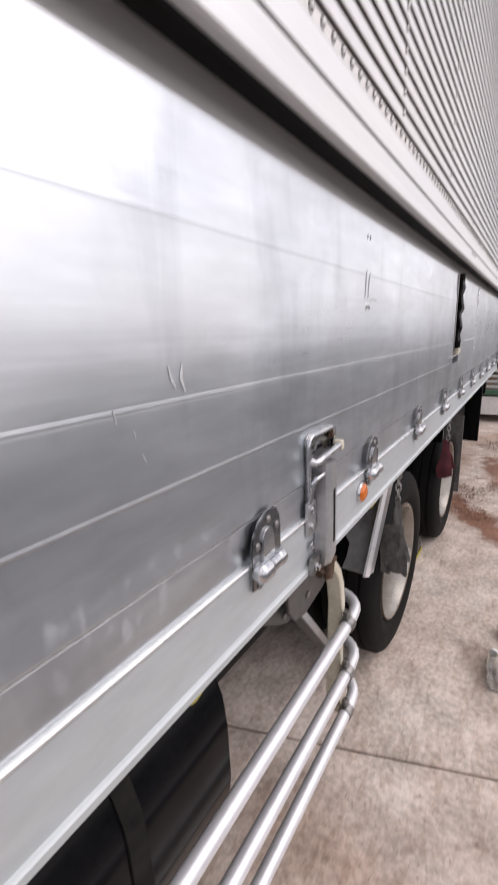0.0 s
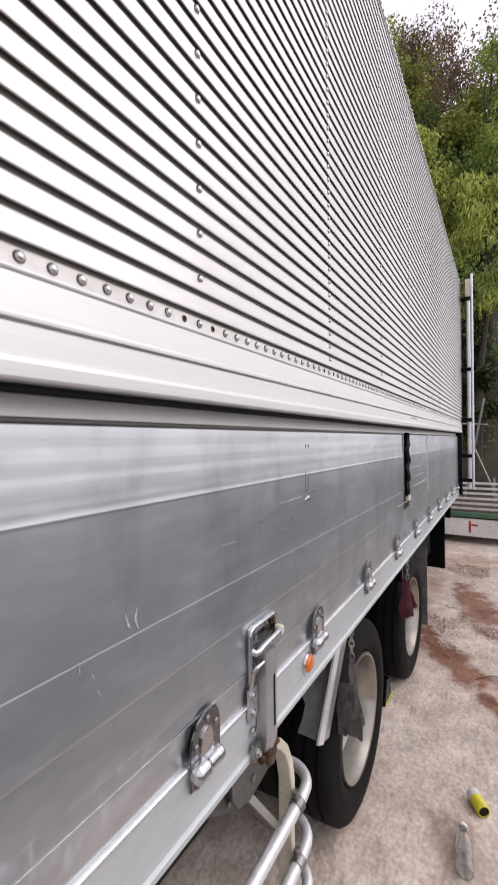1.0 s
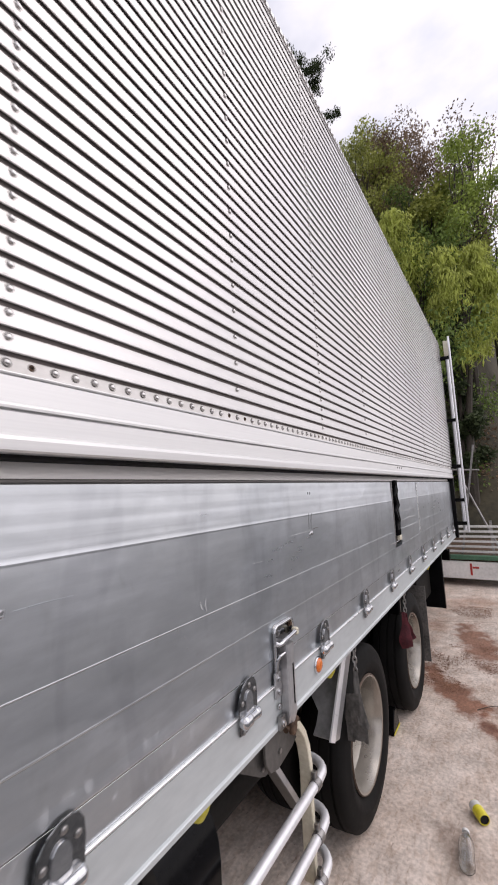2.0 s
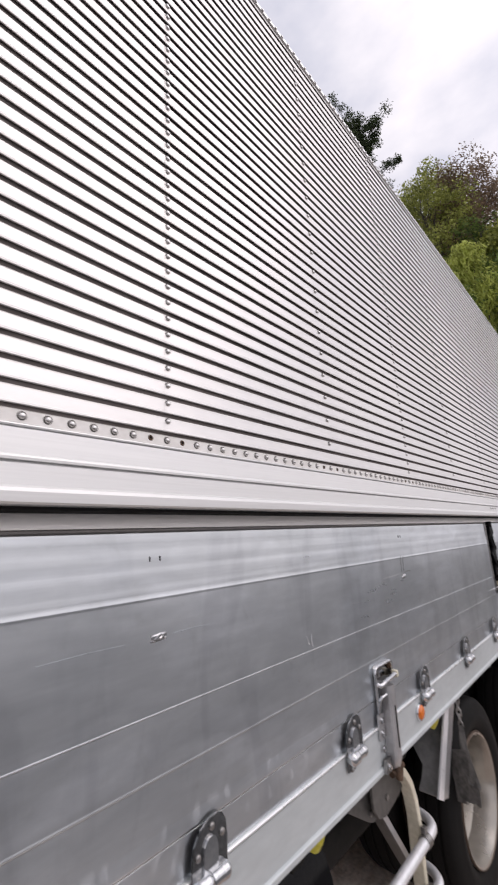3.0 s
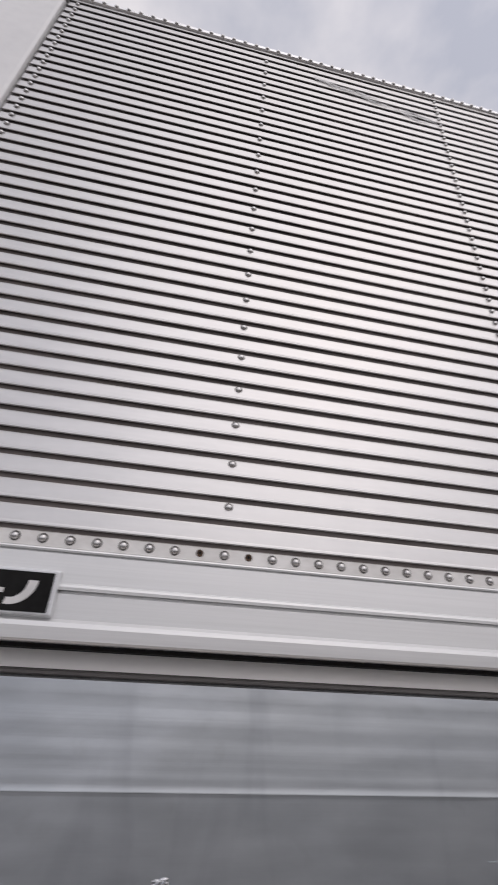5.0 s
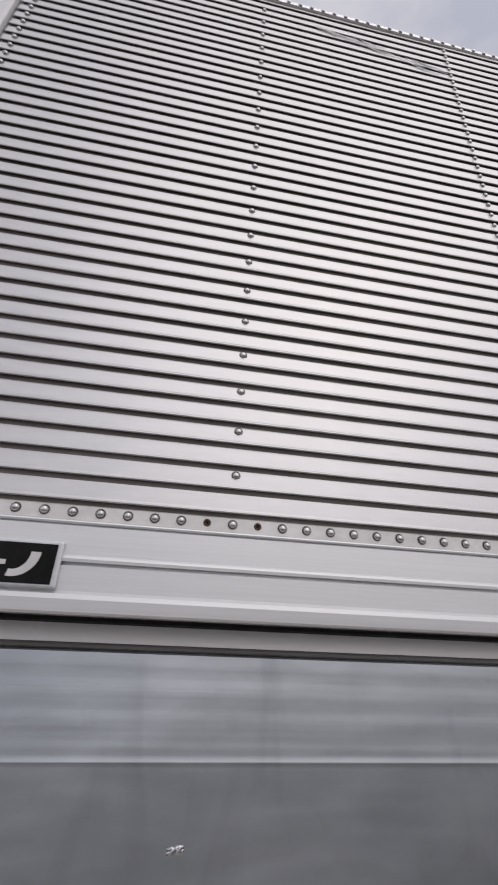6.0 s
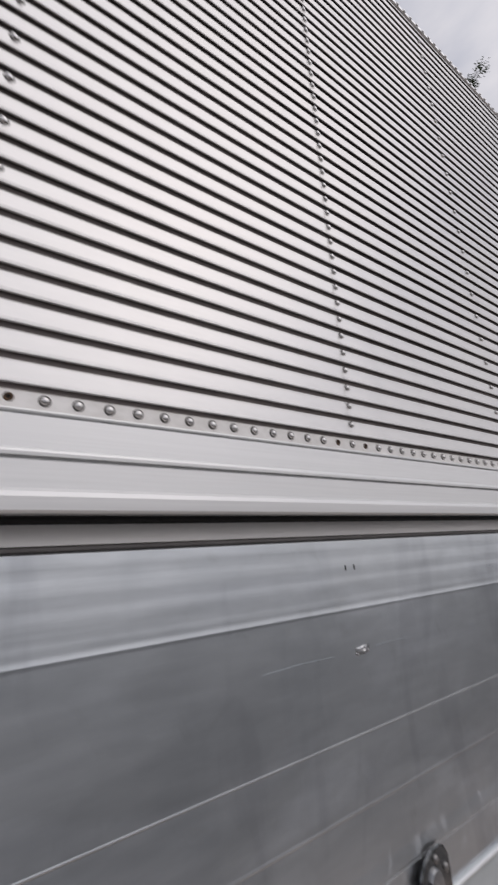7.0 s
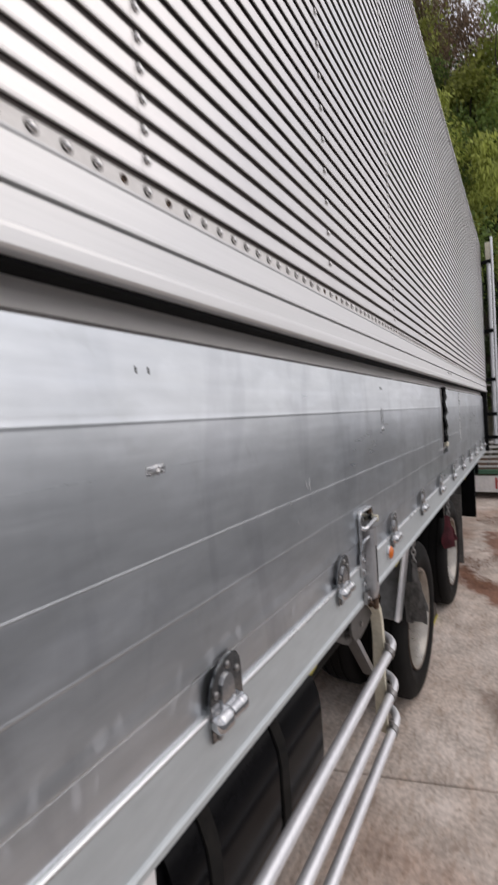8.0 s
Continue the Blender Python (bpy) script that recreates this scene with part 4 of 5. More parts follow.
def chain(a, b, links, parent, r=0.010):
    bm = bmesh.new()
    a, b = Vector(a), Vector(b)
    for k in range(links):
        c = a.lerp(b, (k + 0.5) / links)
        h = (b - a).length / links * 0.68
        s = Vector((1, 0, 0)) if k % 2 else Vector((0, 1, 0))
        pts = [c + s * r * math.cos(t * math.tau / 10) + Vector((0, 0, 1)) * h * math.sin(t * math.tau / 10) for t in range(11)]
        tube(bm, pts, 0.0035, 6)
    return part("chain", bm, STEEL, parent, "", (0, 0, 0), True)


def crumpled(bm, corners, nx, nz, depth, seed, thick=0.004):
    """A hanging sheet between four corners (top a, top b, bottom b, bottom a), crumpled."""
    a, b, c, d = (Vector(p) for p in corners)
    grid = []
    for j in range(nz + 1):
        row = []
        for i in range(nx + 1):
            u, w = i / nx, j / nz
            p = a.lerp(b, u).lerp(d.lerp(c, u), w)
            f = depth * (0.3 + w)
            p += Vector((0.5 * f * noise.noise((u * 3, w * 2, seed)), f * noise.noise((u * 4 + 9, w * 1.5, seed)), 0.6 * f * w * noise.noise((u * 5, 3, seed))))
            row.append(p)
        grid.append(row)
    sheets = []
    for off in (0, thick):
        sheets.append([[bm.verts.new(p + Vector((0, off, 0))) for p in row] for row in grid])
    for s in sheets:
        for j in range(nz):
            for i in range(nx):
                bm.faces.new((s[j][i], s[j][i + 1], s[j + 1][i + 1], s[j + 1][i]))
    f, k = sheets
    rim = [(0, i) for i in range(nx + 1)] + [(j, nx) for j in range(1, nz + 1)] + [(nz, i) for i in range(nx - 1, -1, -1)] + [(j, 0) for j in range(nz - 1, 0, -1)]
    for (j0, i0), (j1, i1) in zip(rim, rim[1:] + rim[:1]):
        bm.faces.new((f[j0][i0], f[j1][i1], k[j1][i1], k[j0][i0]))
    bmesh.ops.recalc_face_normals(bm, faces=bm.faces)
    return bm


chain((1.722, 0.006, 0.882), (1.732, 0.008, 0.745), 5, truck)
bm = bmesh.new()
crumpled(bm, ((1.672, 0.036, 0.672), (1.660, -0.036, 0.690), (1.640, -0.066, 0.494), (1.660, 0.048, 0.466)), 12, 14, 0.028, 1, 0.006)
part("rubber_flap", bm, FLAP, truck, "torn grey rubber flap on a chain", (0, 0, 0), True)
bm = bmesh.new()
crumpled(bm, ((1.722, 0.010, 0.760), (1.722, -0.006, 0.762), (1.640, -0.058, 0.560), (1.655, -0.004, 0.555)), 10, 18, 0.030, 4)
part("torn_strip", bm, FLAP, truck, "", (0, 0, 0), True)
chain((2.905, 0.010, 0.882), (2.91, 0.012, 0.735), 5, truck)
bm = bmesh.new()
crumpled(bm, ((2.898, 0.022, 0.735), (2.920, 0.016, 0.735), (2.898, 0.002, 0.510), (2.868, 0.012, 0.496)), 10, 26, 0.06, 7)
part("red_rag", bm, RAG, truck, "crumpled dark red rag hanging by a chain", (0, 0, 0), True)
bm = bmesh.new()
crumpled(bm, ((2.918, 0.012, 0.720), (2.932, 0.008, 0.720), (2.962, -0.006, 0.545), (2.936, -0.004, 0.530)), 10, 22, 0.05, 3)
part("rag_fold", bm, RAG, truck, "", (0, 0, 0), True)
bm = bmesh.new()
box(bm, (2.86, 0.035, 0.72), (2.90, 0.20, 0.868), 0.01)
part("flap_hanger", bm, BLACK_PAINT, truck)
# flaps behind the rear wheel and the black rear panel
bm = bmesh.new()
box(bm, (3.93, 0.045, 0.02), (3.945, 0.56, 0.70), 0.004)
part("mud_flap", bm, FLAP, truck, "flat black rubber mud flap")
bm = bmesh.new()
box(bm, (4.98, 0.020, 0.235), (5.04, 0.62, 0.868), 0.006)
part("rear_panel", bm, BLACK_PAINT, truck, "black rear skirt panel")
bm = bmesh.new()
box(bm, (4.15, 0.16, 0.40), (4.96, 0.60, 0.868), 0.02)
part("rear_locker", bm, CHASSIS, truck)
bm = bmesh.new()
box(bm, (6.37, 0.1, 0.55), (6.50, 2.3, 0.70), 0.01)
part("rear_bumper", bm, BLACK_PAINT, truck)


# wheels
def build_wheel(loc):
    bm = bmesh.new()
    w = 0.25
    lathe(bm, [(0.275, 0.036), (0.300, 0.014), (0.345, 0.002), (0.352, 0.0045), (0.395, 0.009), (0.420, 0.020), (0.434, 0.036), (0.436, 0.062), (0.426, 0.064), (0.426, 0.074), (0.437, 0.076),
               (0.4386, 0.118), (0.428, 0.120), (0.428, 0.130), (0.4386, 0.132), (0.437, 0.174), (0.426, 0.176), (0.426, 0.186), (0.436, 0.188), (0.422, w - 0.018), (0.345, w), (0.275, w - 0.035)], 72)
    tyre = part("wheel", bm, RUBBER, truck, "worn black truck tyre on a pale dished rim", loc, True)
    bm = bmesh.new()
    lathe(bm, [(0.276, 0.034), (0.280, 0.022), (0.275, 0.015), (0.266, 0.018), (0.260, 0.034), (0.252, 0.060), (0.244, 0.125), (0.205, 0.150), (0.13, 0.156), (0.0001, 0.156), (0.0001, 0.176), (0.258, 0.176)], 56)
    part("rim", bm, RIM, tyre, "pale dished rim with rust at its lip", (0, 0, 0), True)
    bm = bmesh.new()
    lathe(bm, [(0.2775, 0.030), (0.2825, 0.021), (0.2785, 0.0135), (0.2760, 0.0140), (0.2752, 0.020), (0.2765, 0.030)], 56)
    part("rim_lip", bm, LIP, tyre, "rusty brown rim lip", (0, 0, 0), True)
    bm = bmesh.new()
    lathe(bm, [(0.0001, 0.112), (0.05, 0.112), (0.068, 0.122), (0.072, 0.157), (0.0001, 0.157)], 24)
    part("hub", bm, STEEL, tyre, "", (0, 0, 0), True)
    bm = bmesh.new()
    rod(bm, (0, 0.120, 0), (0, 0.158, 0), 0.015, 6)
    nut = part("wheel_nut", bm, STEEL, tyre, "", (0.14, 0, 0))
    for k in range(1, 8):
        a = math.tau * k / 8
        again(nut, tyre, (0.14 * math.cos(a), 0, 0.14 * math.sin(a)))
    return tyre


first_wheel = build_wheel((2.006, 0.038, 0.3370))
for wx, wy in ((3.300, 0.038), (2.006, 0.325), (3.300, 0.325), (2.006, 1.80), (2.006, 2.09), (3.300, 1.80), (3.300, 2.09)):
    copy = again(first_wheel, truck, (wx, wy, 0.3370))
    for c in first_wheel.children:
        again(c, copy, c.location)
for wx in (2.006, 3.300):
    bm = bmesh.new()
    rod(bm, (wx, 0.30, 0.337), (wx, 2.05, 0.337), 0.07, 16)
    part("axle", bm, CHASSIS, truck)

# maker's plate on the rail: a black plate with plain pale shapes
bm = bmesh.new()
box(bm, (-1.30, Y - 0.0160, 1.7745), (-0.943, Y - 0.0060, 1.8415), 0.003)
badge = part("maker_plate", bm, SCRATCH, truck, "black maker's plate with a pale border")
bm = bmesh.new()
box(bm, (-1.292, Y - 0.0172, 1.7795), (-0.951, Y - 0.0160, 1.8365))
part("plate_field", bm, HOLE, badge)
for xa, xb in ((-1.275, -1.215), (-1.195, -1.135), (-1.115, -1.055), (-1.046, -1.018)):
    bm = bmesh.new()
    box(bm, (xa, Y - 0.0180, 1.804), (xb, Y - 0.0172, 1.811), 0.0003, 1)
    part("pale_bar", bm, BOARD, badge)
bm = bmesh.new()
arc = [radians(-100 + 10 * k) for k in range(11)]
plate(bm, [(-1.008 + 0.036 * math.cos(a), 1.824 + 0.036 * math.sin(a)) for a in arc] + [(-1.008 + 0.022 * math.cos(a), 1.824 + 0.026 * math.sin(a)) for a in reversed(arc)], 0.0008, Y - 0.0172)
part("pale_arc", bm, BOARD, badge)


# marks on the gate: screw holes, dents and scratches
def sliver(pts, width, mat, y, name="scratch"):
    """A thin crooked stroke along (x, z) points, hardly proud of the plank."""
    bm = bmesh.new()
    left, right = [], []
    for i, (x, z) in enumerate(pts):
        a, b = pts[max(i - 1, 0)], pts[min(i + 1, len(pts) - 1)]
        d = Vector((b[0] - a[0], b[1] - a[1])).normalized()
        w = width / 2 * (0.35 if i in (0, len(pts) - 1) else 1)
        left.append((x - d.y * w, z + d.x * w))
        right.append((x + d.y * w, z - d.x * w))
    plate(bm, left + right[::-1], 0.0007, y)
    return part(name, bm, mat, truck)


for hx, hz in ((-0.012, 1.636), (0.014, 1.636), (1.280, 1.646), (1.300, 1.646)):
    bm = bmesh.new()
    box(bm, (hx - 0.0022, 0.0015, hz - 0.0055), (hx + 0.0022, 0.0105, hz + 0.0055), 0.001, 1)
    part("screw_hole", bm, HOLE, truck)


def dent(x, z, r):
    """A torn and crumpled spot in the sheet, ragged in outline, highest along its middle."""
    bm = bmesh.new()
    rows = []
    for j in range(6):
        row = []
        for i in range(11):
            u, w = i / 5 - 1, j / 2.5 - 1
            edge = max(0.0, 1 - u * u) * max(0.0, 1 - w * w)
            lift = edge * (0.0012 + 0.0042 * max(0, noise.noise((u * 2.6 + x * 9, w * 2.2, 5))))
            row.append(bm.verts.new((r * (2.0 * u + 0.35 * noise.noise((u * 2, w * 3, x))), -0.0001 - lift, r * (0.75 * w + 0.30 * noise.noise((u * 3, w, x + 4)) + 0.14 * u))))
        rows.append(row)
    for a, b in zip(rows, rows[1:]):
        for k in range(10):
            bm.faces.new((a[k], a[k + 1], b[k + 1], b[k]))
    bmesh.ops.recalc_face_normals(bm, faces=bm.faces)
    part("dent", bm, CHROME, truck, "torn bright dent in the metal", (x, 0.0, z))


# dark slivers for the tear and the dent's shading, put into colour
def crack(x, z):
    sliver([(x - 0.018, z - 0.002), (x - 0.006, z - 0.006), (x + 0.010, z - 0.004)], 0.0040, STEEL, -0.0006, "crack")
    sliver([(x + 0.006, z + 0.004), (x + 0.011, z - 0.003)], 0.0032, HOLE, -0.0008, "crack")


crack(0.010, 1.477)
crack(1.284, 1.477)
dent(0.010, 1.477, 0.010)
dent(-0.733, 1.461, 0.006)
dent(1.284, 1.477, 0.011)
for p, w in (([(0.535, 1.378), (0.540, 1.360), (0.545, 1.352)], 0.005), ([(0.560, 1.380), (0.556, 1.362), (0.562, 1.345)], 0.006), ([(0.445, 1.338), (0.448, 1.322)], 0.004),
             ([(0.470, 1.310), (0.473, 1.300)], 0.004), ([(0.480, 1.278), (0.484, 1.268)], 0.005),
             ([(1.08, 1.4875), (1.18, 1.4885), (1.27, 1.4905)], 0.0025), ([(1.50, 1.560), (1.502, 1.535)], 0.004),
             ([(0.81, 1.43), (0.87, 1.428)], 0.003),
             ([(2.55, 1.262), (2.75, 1.258), (3.05, 1.262)], 0.008), ([(3.05, 1.395), (3.30, 1.402), (3.62, 1.392)], 0.006), ([(3.02, 1.470), (3.25, 1.462), (3.5, 1.468)], 0.005), ([(3.1, 1.335), (3.4, 1.33), (3.7, 1.338)], 0.006)):
    sliver(p, w, SCRATCH, -0.0006 if p[0][1] < 1.55 else 0.004)
# scrape marks that run up from the torn dent, and rubbed lines beside it
for p, w in (([(1.262, 1.497), (1.266, 1.53), (1.270, 1.565)], 0.0030), ([(1.284, 1.497), (1.289, 1.535), (1.297, 1.560)], 0.0026), ([(1.29, 1.492), (1.33, 1.496), (1.36, 1.494)], 0.0030)):
    sliver(p, w, STEEL, -0.0006)
for p, w in (([(-0.235, 1.4775), (-0.15, 1.4785), (-0.068, 1.4775)], 0.0030), ([(0.045, 1.478), (0.10, 1.479), (0.16, 1.478)], 0.0022)):
    sliver(p, w, RUB, -0.0001, "rub_mark")
# pale slanting streaks across the upper ribs
rnd = random.Random(4)
for k in range(26):
    x = rnd.uniform(-0.52, -0.10)
    z = 3.685 - 0.10 * (x + 0.52) / 0.42 + rnd.uniform(-0.022, 0.022)
    ln = rnd.uniform(0.05, 0.14)
    sliver([(x, z), (x + ln * 0.5, z - 0.012), (x + ln, z - 0.022)], rnd.uniform(0.0015, 0.0045), PALE_STREAK, Y - 0.0052, "dried_smear")

# ---- loose things in the yard ----
chock = empty("wheel_chock", (2.76, 0.13, 0.0), "small black wheel chock with a yellow band on the concrete", "chock")
bm = bmesh.new()
pr = [(-0.08, 0.0), (0.08, 0.0), (0.08, 0.03), (0.02, 0.15), (-0.03, 0.15), (-0.08, 0.05)]
plate(bm, pr, 0.12, 0.12)
bmesh.ops.bevel(bm, geom=list(bm.edges), offset=0.006, segments=1, affect="EDGES")
part("wedge", bm, BLACK_PAINT, chock)
bm = bmesh.new()
box(bm, (-0.083, -0.003, 0.008), (0.083, 0.0, 0.022), 0.001)
part("band", bm, YELLOW, chock)

can = empty("can", (2.227, -0.374, 0.0), "empty yellow drinks can lying on its side", "can")
bm = bmesh.new()
lathe(bm, [(0.026, 0.0), (0.033, 0.006), (0.033, 0.112), (0.029, 0.120), (0.026, 0.120), (0.026, 0.114), (0.020, 0.112), (0.020, 0.006)], 28)
part("body", bm, YELLOW, can, "", (0, 0, 0), True)
bm = bmesh.new()
lathe(bm, [(0.0001, 0.112), (0.026, 0.113), (0.026, 0.115), (0.0001, 0.115)], 24)
part("end", bm, HOLE, can)
bm = bmesh.new()
lathe(bm, [(0.0331, 0.008), (0.0336, 0.008), (0.0336, 0.045), (0.0331, 0.045)], 28)
part("paper_band", bm, BOARD, can)
can.scale = (0.86, 0.86, 0.86)
can.location.z = 0.029
can.rotation_euler = (0, 0, radians(121))

bottle = empty("bottle", (1.805, -0.375, 0.034), "empty clear plastic bottle lying on the concrete", "bottle")
bm = bmesh.new()
lathe(bm, [(0.0001, 0.0), (0.028, 0.0), (0.033, 0.008), (0.033, 0.05), (0.030, 0.06), (0.033, 0.07), (0.033, 0.135), (0.026, 0.165), (0.014, 0.185), (0.014, 0.200), (0.0125, 0.200), (0.0125, 0.185), (0.024, 0.163),
           (0.0315, 0.134), (0.0315, 0.07), (0.0285, 0.06), (0.0315, 0.05), (0.0315, 0.009), (0.027, 0.002), (0.0001, 0.002)], 28)
part("body", bm, CLEAR, bottle, "", (0, 0, 0), True)
bm = bmesh.new()
lathe(bm, [(0.0001, 0.214), (0.014, 0.214), (0.0165, 0.212), (0.0165, 0.196), (0.0145, 0.196), (0.0145, 0.201), (0.0001, 0.201)], 20)
part("cap", bm, BOARD, bottle, "white screw cap", (0, 0, 0), True)
bottle.rotation_euler = (0, 0, radians(-84))

# low flatbed behind the truck: boards, rubbish and a rack
bed = empty("flatbed", (8.0, 0.6, 0.0), "low flatbed with white side boards and a green rail", "flatbed")
bm = bmesh.new()
box(bm, (-0.55, -1.90, 0.12), (-0.50, 2.6, 0.40), 0.006)
board = part("side_board", bm, BOARD, bed, "white painted side board with a red mark")
for a, b in (((-0.556, -0.66, 0.18), (-0.551, -0.630, 0.37)), ((-0.556, -0.76, 0.29), (-0.551, -0.665, 0.32))):
    bm = bmesh.new()
    box(bm, a, b)
    part("red_stroke", bm, RED_PAINT, board, "red painted stroke")
bm = bmesh.new()
box(bm, (-0.57, -1.92, 0.43), (-0.48, 2.6, 0.50), 0.006)
part("green_rail", bm, GREEN_PAINT, bed)
bm = bmesh.new()
box(bm, (-0.5, -1.90, 0.40), (3.2, 2.6, 0.46), 0.006)
part("deck", bm, RUST, bed)
for wx in (0.2, 2.4):
    for wy in (-0.3, 2.2):
        bm = bmesh.new()
        lathe(bm, [(0.10, 0.0), (0.19, 0.0), (0.20, 0.02), (0.20, 0.13), (0.19, 0.15), (0.10, 0.15)], 24, (wx, wy, 0.20))
        part("small_wheel", bm, RUBBER, bed, "", (0, 0, 0), True)
rack = empty("slatted_rack", (8.1, 0.2, 0.46), "stack of pale aluminium slats and bent tubes on the flatbed", "rack", "")
for k in range(6):
    bm = bmesh.new()
    box(bm, (-0.35, -0.75, 0.04 + 0.085 * k), (-0.31, 1.0, 0.075 + 0.085 * k), 0.004)
    part("slat", bm, BOARD, rack)
for py in (-0.60, 0.2, 0.9):
    bm = bmesh.new()
    box(bm, (-0.305, py, 0.0), (-0.27, py + 0.04, 0.58), 0.004)
    part("post", bm, STEEL, rack)
for a, b in (((-0.2, -0.1, 0.0), (-0.25, -0.45, 1.9)), ((-0.1, -0.7, 0.0), (-0.15, -0.2, 1.3)), ((-0.2, -0.5, 1.45), (-0.1, 0.8, 1.55))):
    bm = bmesh.new()
    rod(bm, a, b, 0.018, 10)
    part("tube", bm, STEEL, rack, "", (0, 0, 0), True)

# dead leaves swept along the concrete
rnd = random.Random(11)
verts, faces = [], []
while len(faces) < 7000:
    x, y = rnd.uniform(3.0, 6.2), rnd.uniform(-1.0, 0.9)
    w = noise.noise((x * 1.1, y * 2.2, 4.0)) + 0.55 * noise.noise((x * 4, y * 6, 9.0)) - 0.12 * abs(y + 0.1) * 3 + 0.62 * math.exp(-(((x - 3.55) * 0.84 + (y + 0.17) * 0.54) / 0.65) ** 2 - (((y + 0.17) * 0.84 - (x - 3.55) * 0.54) / 0.16) ** 2) + 0.5 * math.exp(-((x - 4.75) / 0.6) ** 2 - ((y + 0.3) / 0.18) ** 2)
    if w < 0.12 + 0.25 * rnd.random():
        continue
    a, s = rnd.random() * math.tau, rnd.uniform(0.003, 0.011)
    c, t = s * math.cos(a), s * math.sin(a)
    z = 0.002 + 0.006 * rnd.random()
    k = len(verts)
    verts += [(x - c, y - t, z), (x - t * 0.4, y + c * 0.4, z + 0.004 * rnd.random()), (x + c, y + t, z + 0.004 * rnd.random()), (x + t * 0.4, y - c * 0.4, z)]
    faces.append((k, k + 1, k + 2, k + 3))
me = bpy.data.meshes.new("leaf_litter")
me.from_pydata(verts, [], faces)
me.materials.append(LITTER)
tagged(new("leaf_litter", me), "brown dead leaves and dirt strewn on the concrete", "leaf litter", kind="stuff")
bm = bmesh.new()
tube(bm, [(3.30, -0.33, 0.004), (3.36, -0.39, 0.010), (3.40, -0.44, 0.012), (3.41, -0.50, 0.006)], 0.003, 6)
tagged(part("twig", bm, BARK), "short dry twig lying on the concrete", "twig")


# ---- wooded slope behind the truck ----
def slope(x, y):
    run = max(0.0, x - 9.8 + 0.8 * noise.noise((y * 0.15, 3, 0)))
    side = min(1.0, max(0.0, (y + 2.4) / 2.2))
    return -0.03 + side * min(16.0, 1.4 * run) + (0.35 * noise.noise((x * 0.4, y * 0.4, 0)) if run > 0.3 else 0)


bm = bmesh.new()
bmesh.ops.create_grid(bm, x_segments=50, y_segments=60, size=1)
for v in bm.verts:
    x, y = 9.2 + 26 * (v.co.x + 1) / 2, 10.5 + 13.5 * v.co.y
    v.co = (x, y, slope(x, y) - (0.3 if v.co.y < -0.99 else 0))
tagged(part("hillside", bm, SOIL, smooth=True), "steep wooded bank of bare earth and undergrowth", "hillside", kind="structure")


def leaf_mesh(name, centres, radii, count, leaf, seed, droop, slim=0.30):
    """One mesh of many small folded leaves, scattered in clumps."""
    rs = np.random.RandomState(seed)
    c = np.repeat(np.array(centres), count, axis=0)
    r = np.repeat(np.array(radii), count)[:, None]
    n = len(c)
    d = rs.normal(size=(n, 3))
    d /= np.linalg.norm(d, axis=1)[:, None]
    p = c + d * r * rs.rand(n, 1) ** 0.45 * np.array([1, 1, 0.75])
    p[:, 2] -= droop * r[:, 0] * rs.rand(n) ** 2
    t = rs.normal(size=(n, 3)) * np.array([1, 1, 0.6]) - np.array([0, 0, droop])
    t /= np.linalg.norm(t, axis=1)[:, None]
    s = np.cross(t, rs.normal(size=(n, 3)))
    s /= np.linalg.norm(s, axis=1)[:, None]
    k = np.cross(t, s)
    q = (leaf * rs.uniform(0.55, 1.35, n))[:, None]
    v = np.stack([p, p + t * q * 0.45 + s * q * slim + k * q * 0.06, p + t * q, p + t * q * 0.45 - s * q * slim + k * q * 0.06], 1).reshape(-1, 3)
    me = bpy.data.meshes.new(name)
    me.from_pydata(v.tolist(), [], np.arange(4 * n).reshape(-1, 4).tolist())
    return me


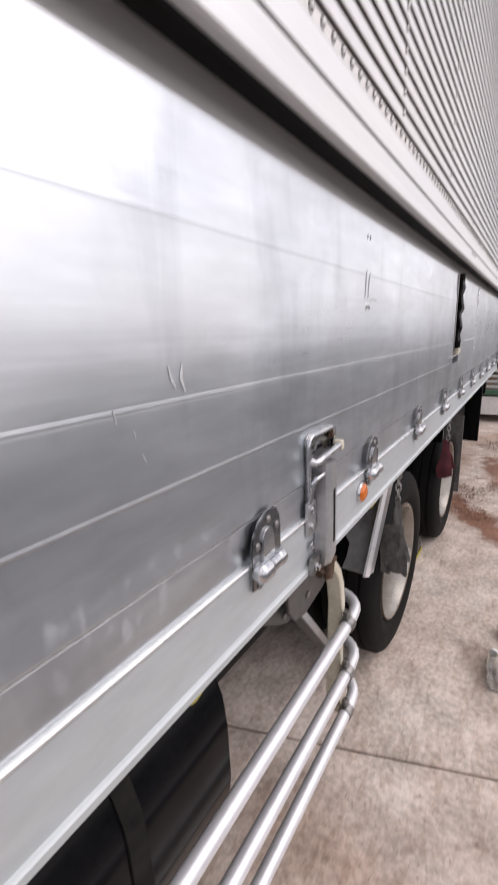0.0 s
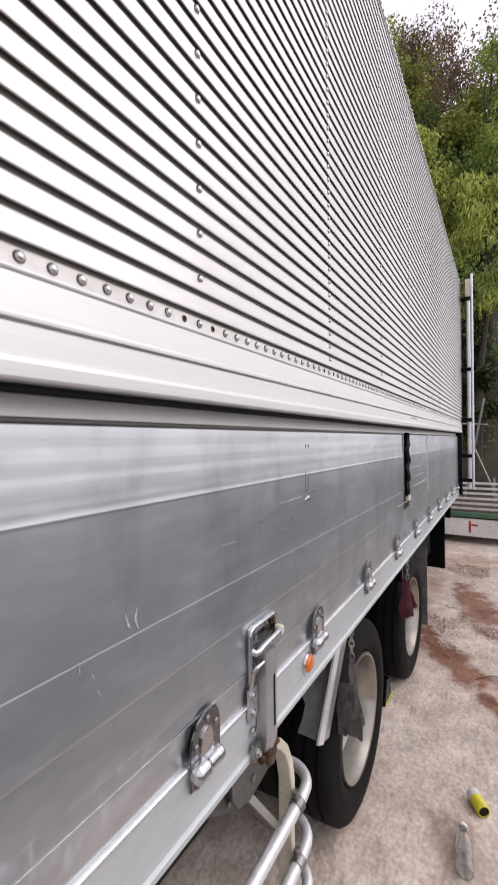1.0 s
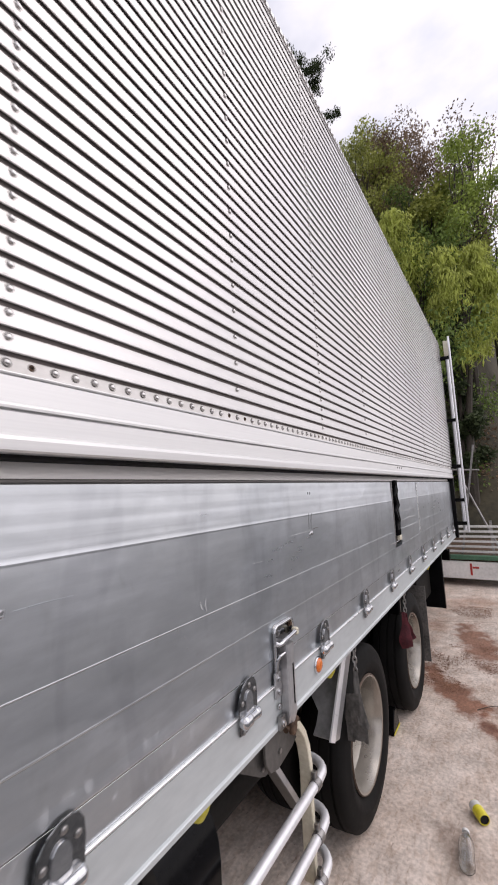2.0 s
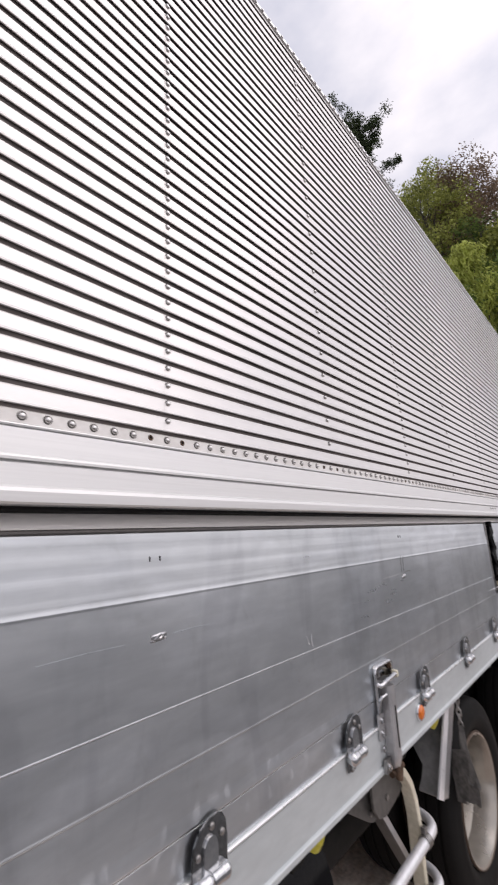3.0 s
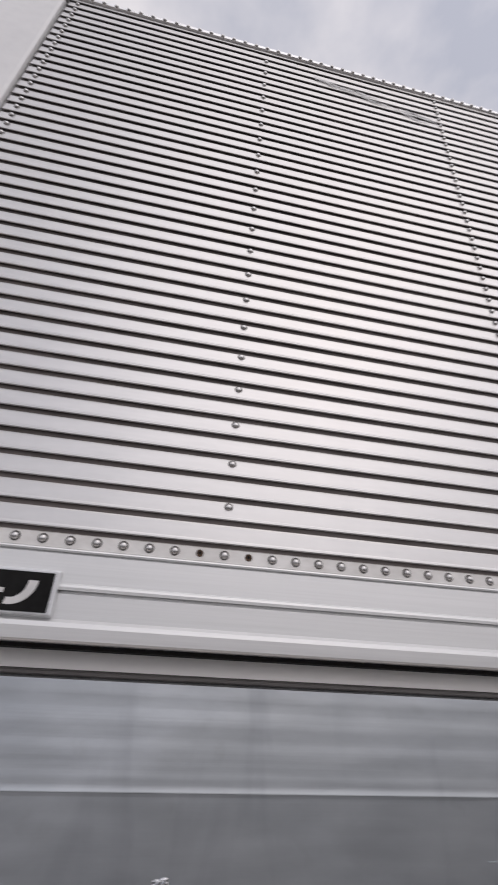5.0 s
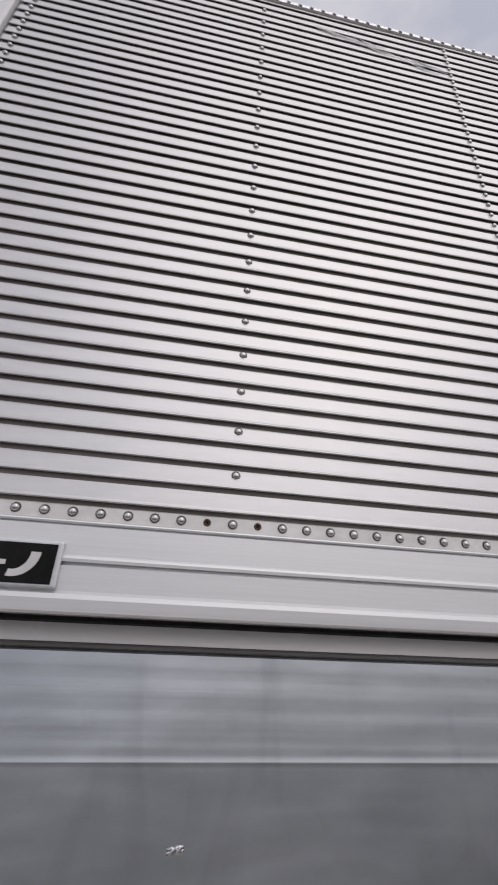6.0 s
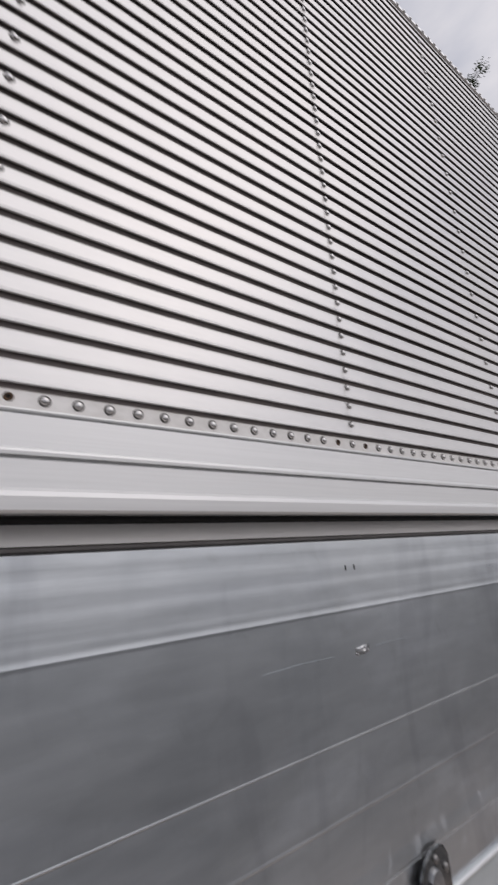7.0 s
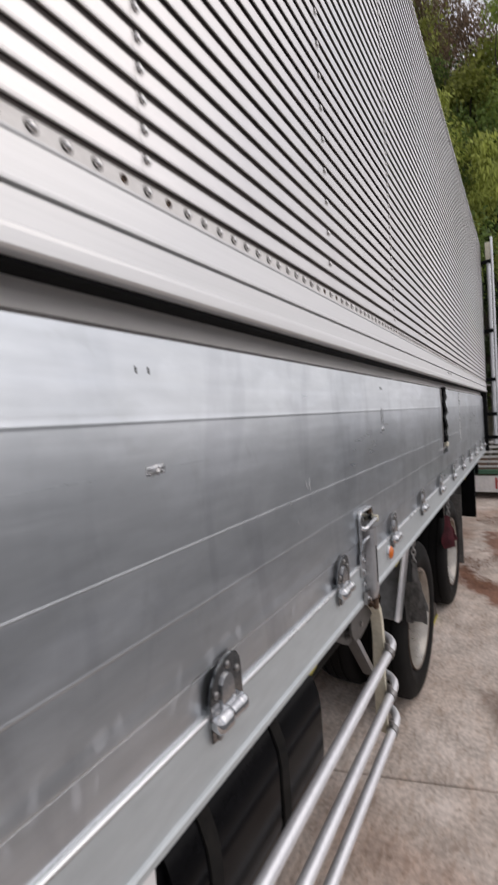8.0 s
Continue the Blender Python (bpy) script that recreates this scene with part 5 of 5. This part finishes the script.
def tree(x, y, height, spread, seed, mat, clumps=30, per=150, leaf=0.17, label="leafy green tree on the bank", droop=0.3, low=0.25, lift=0.0, slim=0.30):
    rnd = random.Random(seed)
    base = slope(x, y) + lift
    t = empty("tree", (x, y, base), label, "tree", "trees on the bank")
    lean = Vector((rnd.uniform(-.08, .02), rnd.uniform(-.06, .06), 0)) * height
    pts = [Vector((0, 0, -0.4)), lean * 0.2 + Vector((0, 0, height * 0.3)), lean * 0.5 + Vector((rnd.uniform(-.2, .2), rnd.uniform(-.2, .2), height * 0.62)), lean + Vector((0, 0, height * 0.95))]
    bm = bmesh.new()
    for i, (a, b) in enumerate(zip(pts, pts[1:])):
        rod(bm, a, b, 0.018 * height * (1 - 0.3 * i), 8, 0.018 * height * (0.7 - 0.3 * i))
    tips, radii = [], []
    for k in range(clumps):
        f = low + (1 - low) * (k + rnd.random()) / clumps
        a = rnd.random() * math.tau
        rr = spread * (1.1 - 0.8 * max(0, f - 0.35)) * rnd.uniform(0.25, 1.0)
        tip = Vector((rr * math.cos(a), rr * math.sin(a), height * f + rnd.uniform(-.3, .3))) + lean * f
        root = pts[1].lerp(pts[3], max(0.0, f - 0.4))
        mid = root.lerp(tip, 0.55) + Vector((rnd.uniform(-.12, .12), rnd.uniform(-.12, .12), 0.05)) * spread
        rod(bm, root, mid, 0.0036 * height, 5, 0.002 * height)
        rod(bm, mid, tip, 0.002 * height, 5, 0.0007 * height)
        tips.append(tuple(tip))
        radii.append(spread * rnd.uniform(0.22, 0.40))
    part("trunk", bm, BARK, t)
    me = leaf_mesh("crown", tips, radii, per, leaf, seed, droop, slim)
    me.materials.append(mat)
    crown = new("crown", me)
    crown.parent = t
    return t


def evergreen(x, y, height, seed):
    """A tall bare stem with flat, ragged pads of dark needles at the ends of level limbs."""
    rnd = random.Random(seed)
    t = empty("tree", (x, y, slope(x, y)), "tall dark evergreen standing above the bank", "tree", "trees on the bank")
    bm = bmesh.new()
    top = Vector((0.1, 0.1, height * 0.97))
    rod(bm, (0, 0, -0.4), top * 0.5, 0.20, 8, 0.14)
    rod(bm, top * 0.5, top, 0.14, 8, 0.04)
    centres, radii = [], []
    for k in range(25):
        f = 0.58 + 0.40 * (k / 24) ** 0.8
        a = -1.75 if k == 19 else -1.4 if k == 10 else rnd.uniform(-2.7, -0.4) if k % 2 else rnd.random() * math.tau
        reach = 1.35 if k in (10, 19) else rnd.uniform(0.4, 1.15) * (1.25 - 0.70 * (k / 24))
        root = top * (f - 0.03)
        tip = Vector((reach * math.cos(a), reach * math.sin(a), height * f))
        rod(bm, root, tip, 0.035, 5, 0.012)
        for q in range(9):
            c = root.lerp(tip, 0.35 + 0.65 * q / 8) + Vector((rnd.uniform(-.25, .25), rnd.uniform(-.25, .25), rnd.uniform(-.10, .16)))
            centres.append(tuple(c))
            radii.append(rnd.uniform(0.14, 0.30))
    for q in range(5):
        a = rnd.random() * math.tau
        tip = top + Vector((0.20 * math.cos(a), 0.20 * math.sin(a) + 0.12 + 0.14 * q, 0.3 + 0.40 * q))
        rod(bm, top - Vector((0, 0, 0.3)), tip, 0.014, 5, 0.004)
        centres.append(tuple(tip))
        radii.append(0.22)
    part("trunk", bm, BARK, t)
    me = leaf_mesh("crown", centres, radii, 130, 0.085, seed, 0.2, 0.22)
    me.materials.append(LEAF_PINE)
    new("crown", me).parent = t


rnd = random.Random(5)
MIX = [LEAF_DARK, LEAF_LIGHT, LEAF_DARK, LEAF_YELLOW, LEAF_LIGHT, LEAF_DARK]
for k in range(36):
    col = k % 9
    x = 11.3 + 2.0 * (k // 9) + rnd.uniform(-0.6, 0.6)
    y = 0.5 + 1.35 * col + rnd.uniform(-0.5, 0.5)
    brown = k // 9 >= 2 and col in (0, 1)
    tree(x, y, rnd.uniform(4.4, 6.8), rnd.uniform(1.4, 2.1), k, DEAD_LEAF if brown else MIX[(k * 5 + col) % 6], 40, 160 if brown else 330, rnd.uniform(0.07, 0.10) if k < 9 else rnd.uniform(0.085, 0.12),
         "thin tree with brownish leaves on the bank" if brown else "leafy green tree on the bank", droop=rnd.uniform(0.3, 0.9))
evergreen(12.6, 4.6, 14.6, 201)
tree(12.9, -0.2, 7.4, 1.6, 206, LEAF_LIGHT, 42, 330, 0.09, "broad leafy green tree on the bank", 0.6, 0.25)
tree(13.4, 1.0, 6.2, 1.7, 207, LEAF_DARK, 42, 330, 0.09, "dark leafy tree on the bank", 0.5, 0.25)
tree(14.2, 2.6, 8.6, 1.8, 202, LEAF_YELLOW, 40, 360, 0.10, "tree with drooping yellow-green leaves", 1.2, 0.35)
tree(14.4, -1.0, 9.6, 1.8, 203, DEAD_LEAF, 60, 60, 0.085, "sparse brownish tree with bare branches against the sky", 0.2, 0.42)
tree(15.2, 1.5, 7.4, 1.7, 208, DEAD_LEAF, 60, 190, 0.085, "brown-leaved tree near the top of the bank", 0.3, 0.35)
tree(10.9, 0.1, 4.4, 0.75, 212, LEAF_PINE, 46, 330, 0.11, "dark dense bush at the foot of the bank", 0.5, 0.12)
for x, y, height, seed, low in ((10.8, 0.0, 6.2, 204, 0.62), (10.7, 1.2, 7.9, 205, 0.76), (11.4, 2.2, 7.2, 211, 0.70)):
    tree(x, y, height, 0.95, seed, LEAF_SPRAY, 26, 420, 0.17, "drooping yellow-green tree on the bank", 2.2, low, 0.0, 0.11)
# low undergrowth
rs = random.Random(8)
spots = []
while len(spots) < 260:
    x, y = rs.uniform(10.2, 19), rs.uniform(-0.6, 12)
    spots.append((x, y, slope(x, y) + 0.1))
for name, mat, mine, label in (("undergrowth", LEAF_DARK, spots[:150], "green tangled undergrowth on the bank"), ("dry_undergrowth", DEAD_LEAF, spots[150:], "brown dry undergrowth on the bank")):
    me = leaf_mesh(name, mine, [rs.uniform(0.3, 0.8) for _ in mine], 240, 0.085, 77, 0.2)
    me.materials.append(mat)
    tagged(new(name, me), label, "undergrowth", kind="stuff")
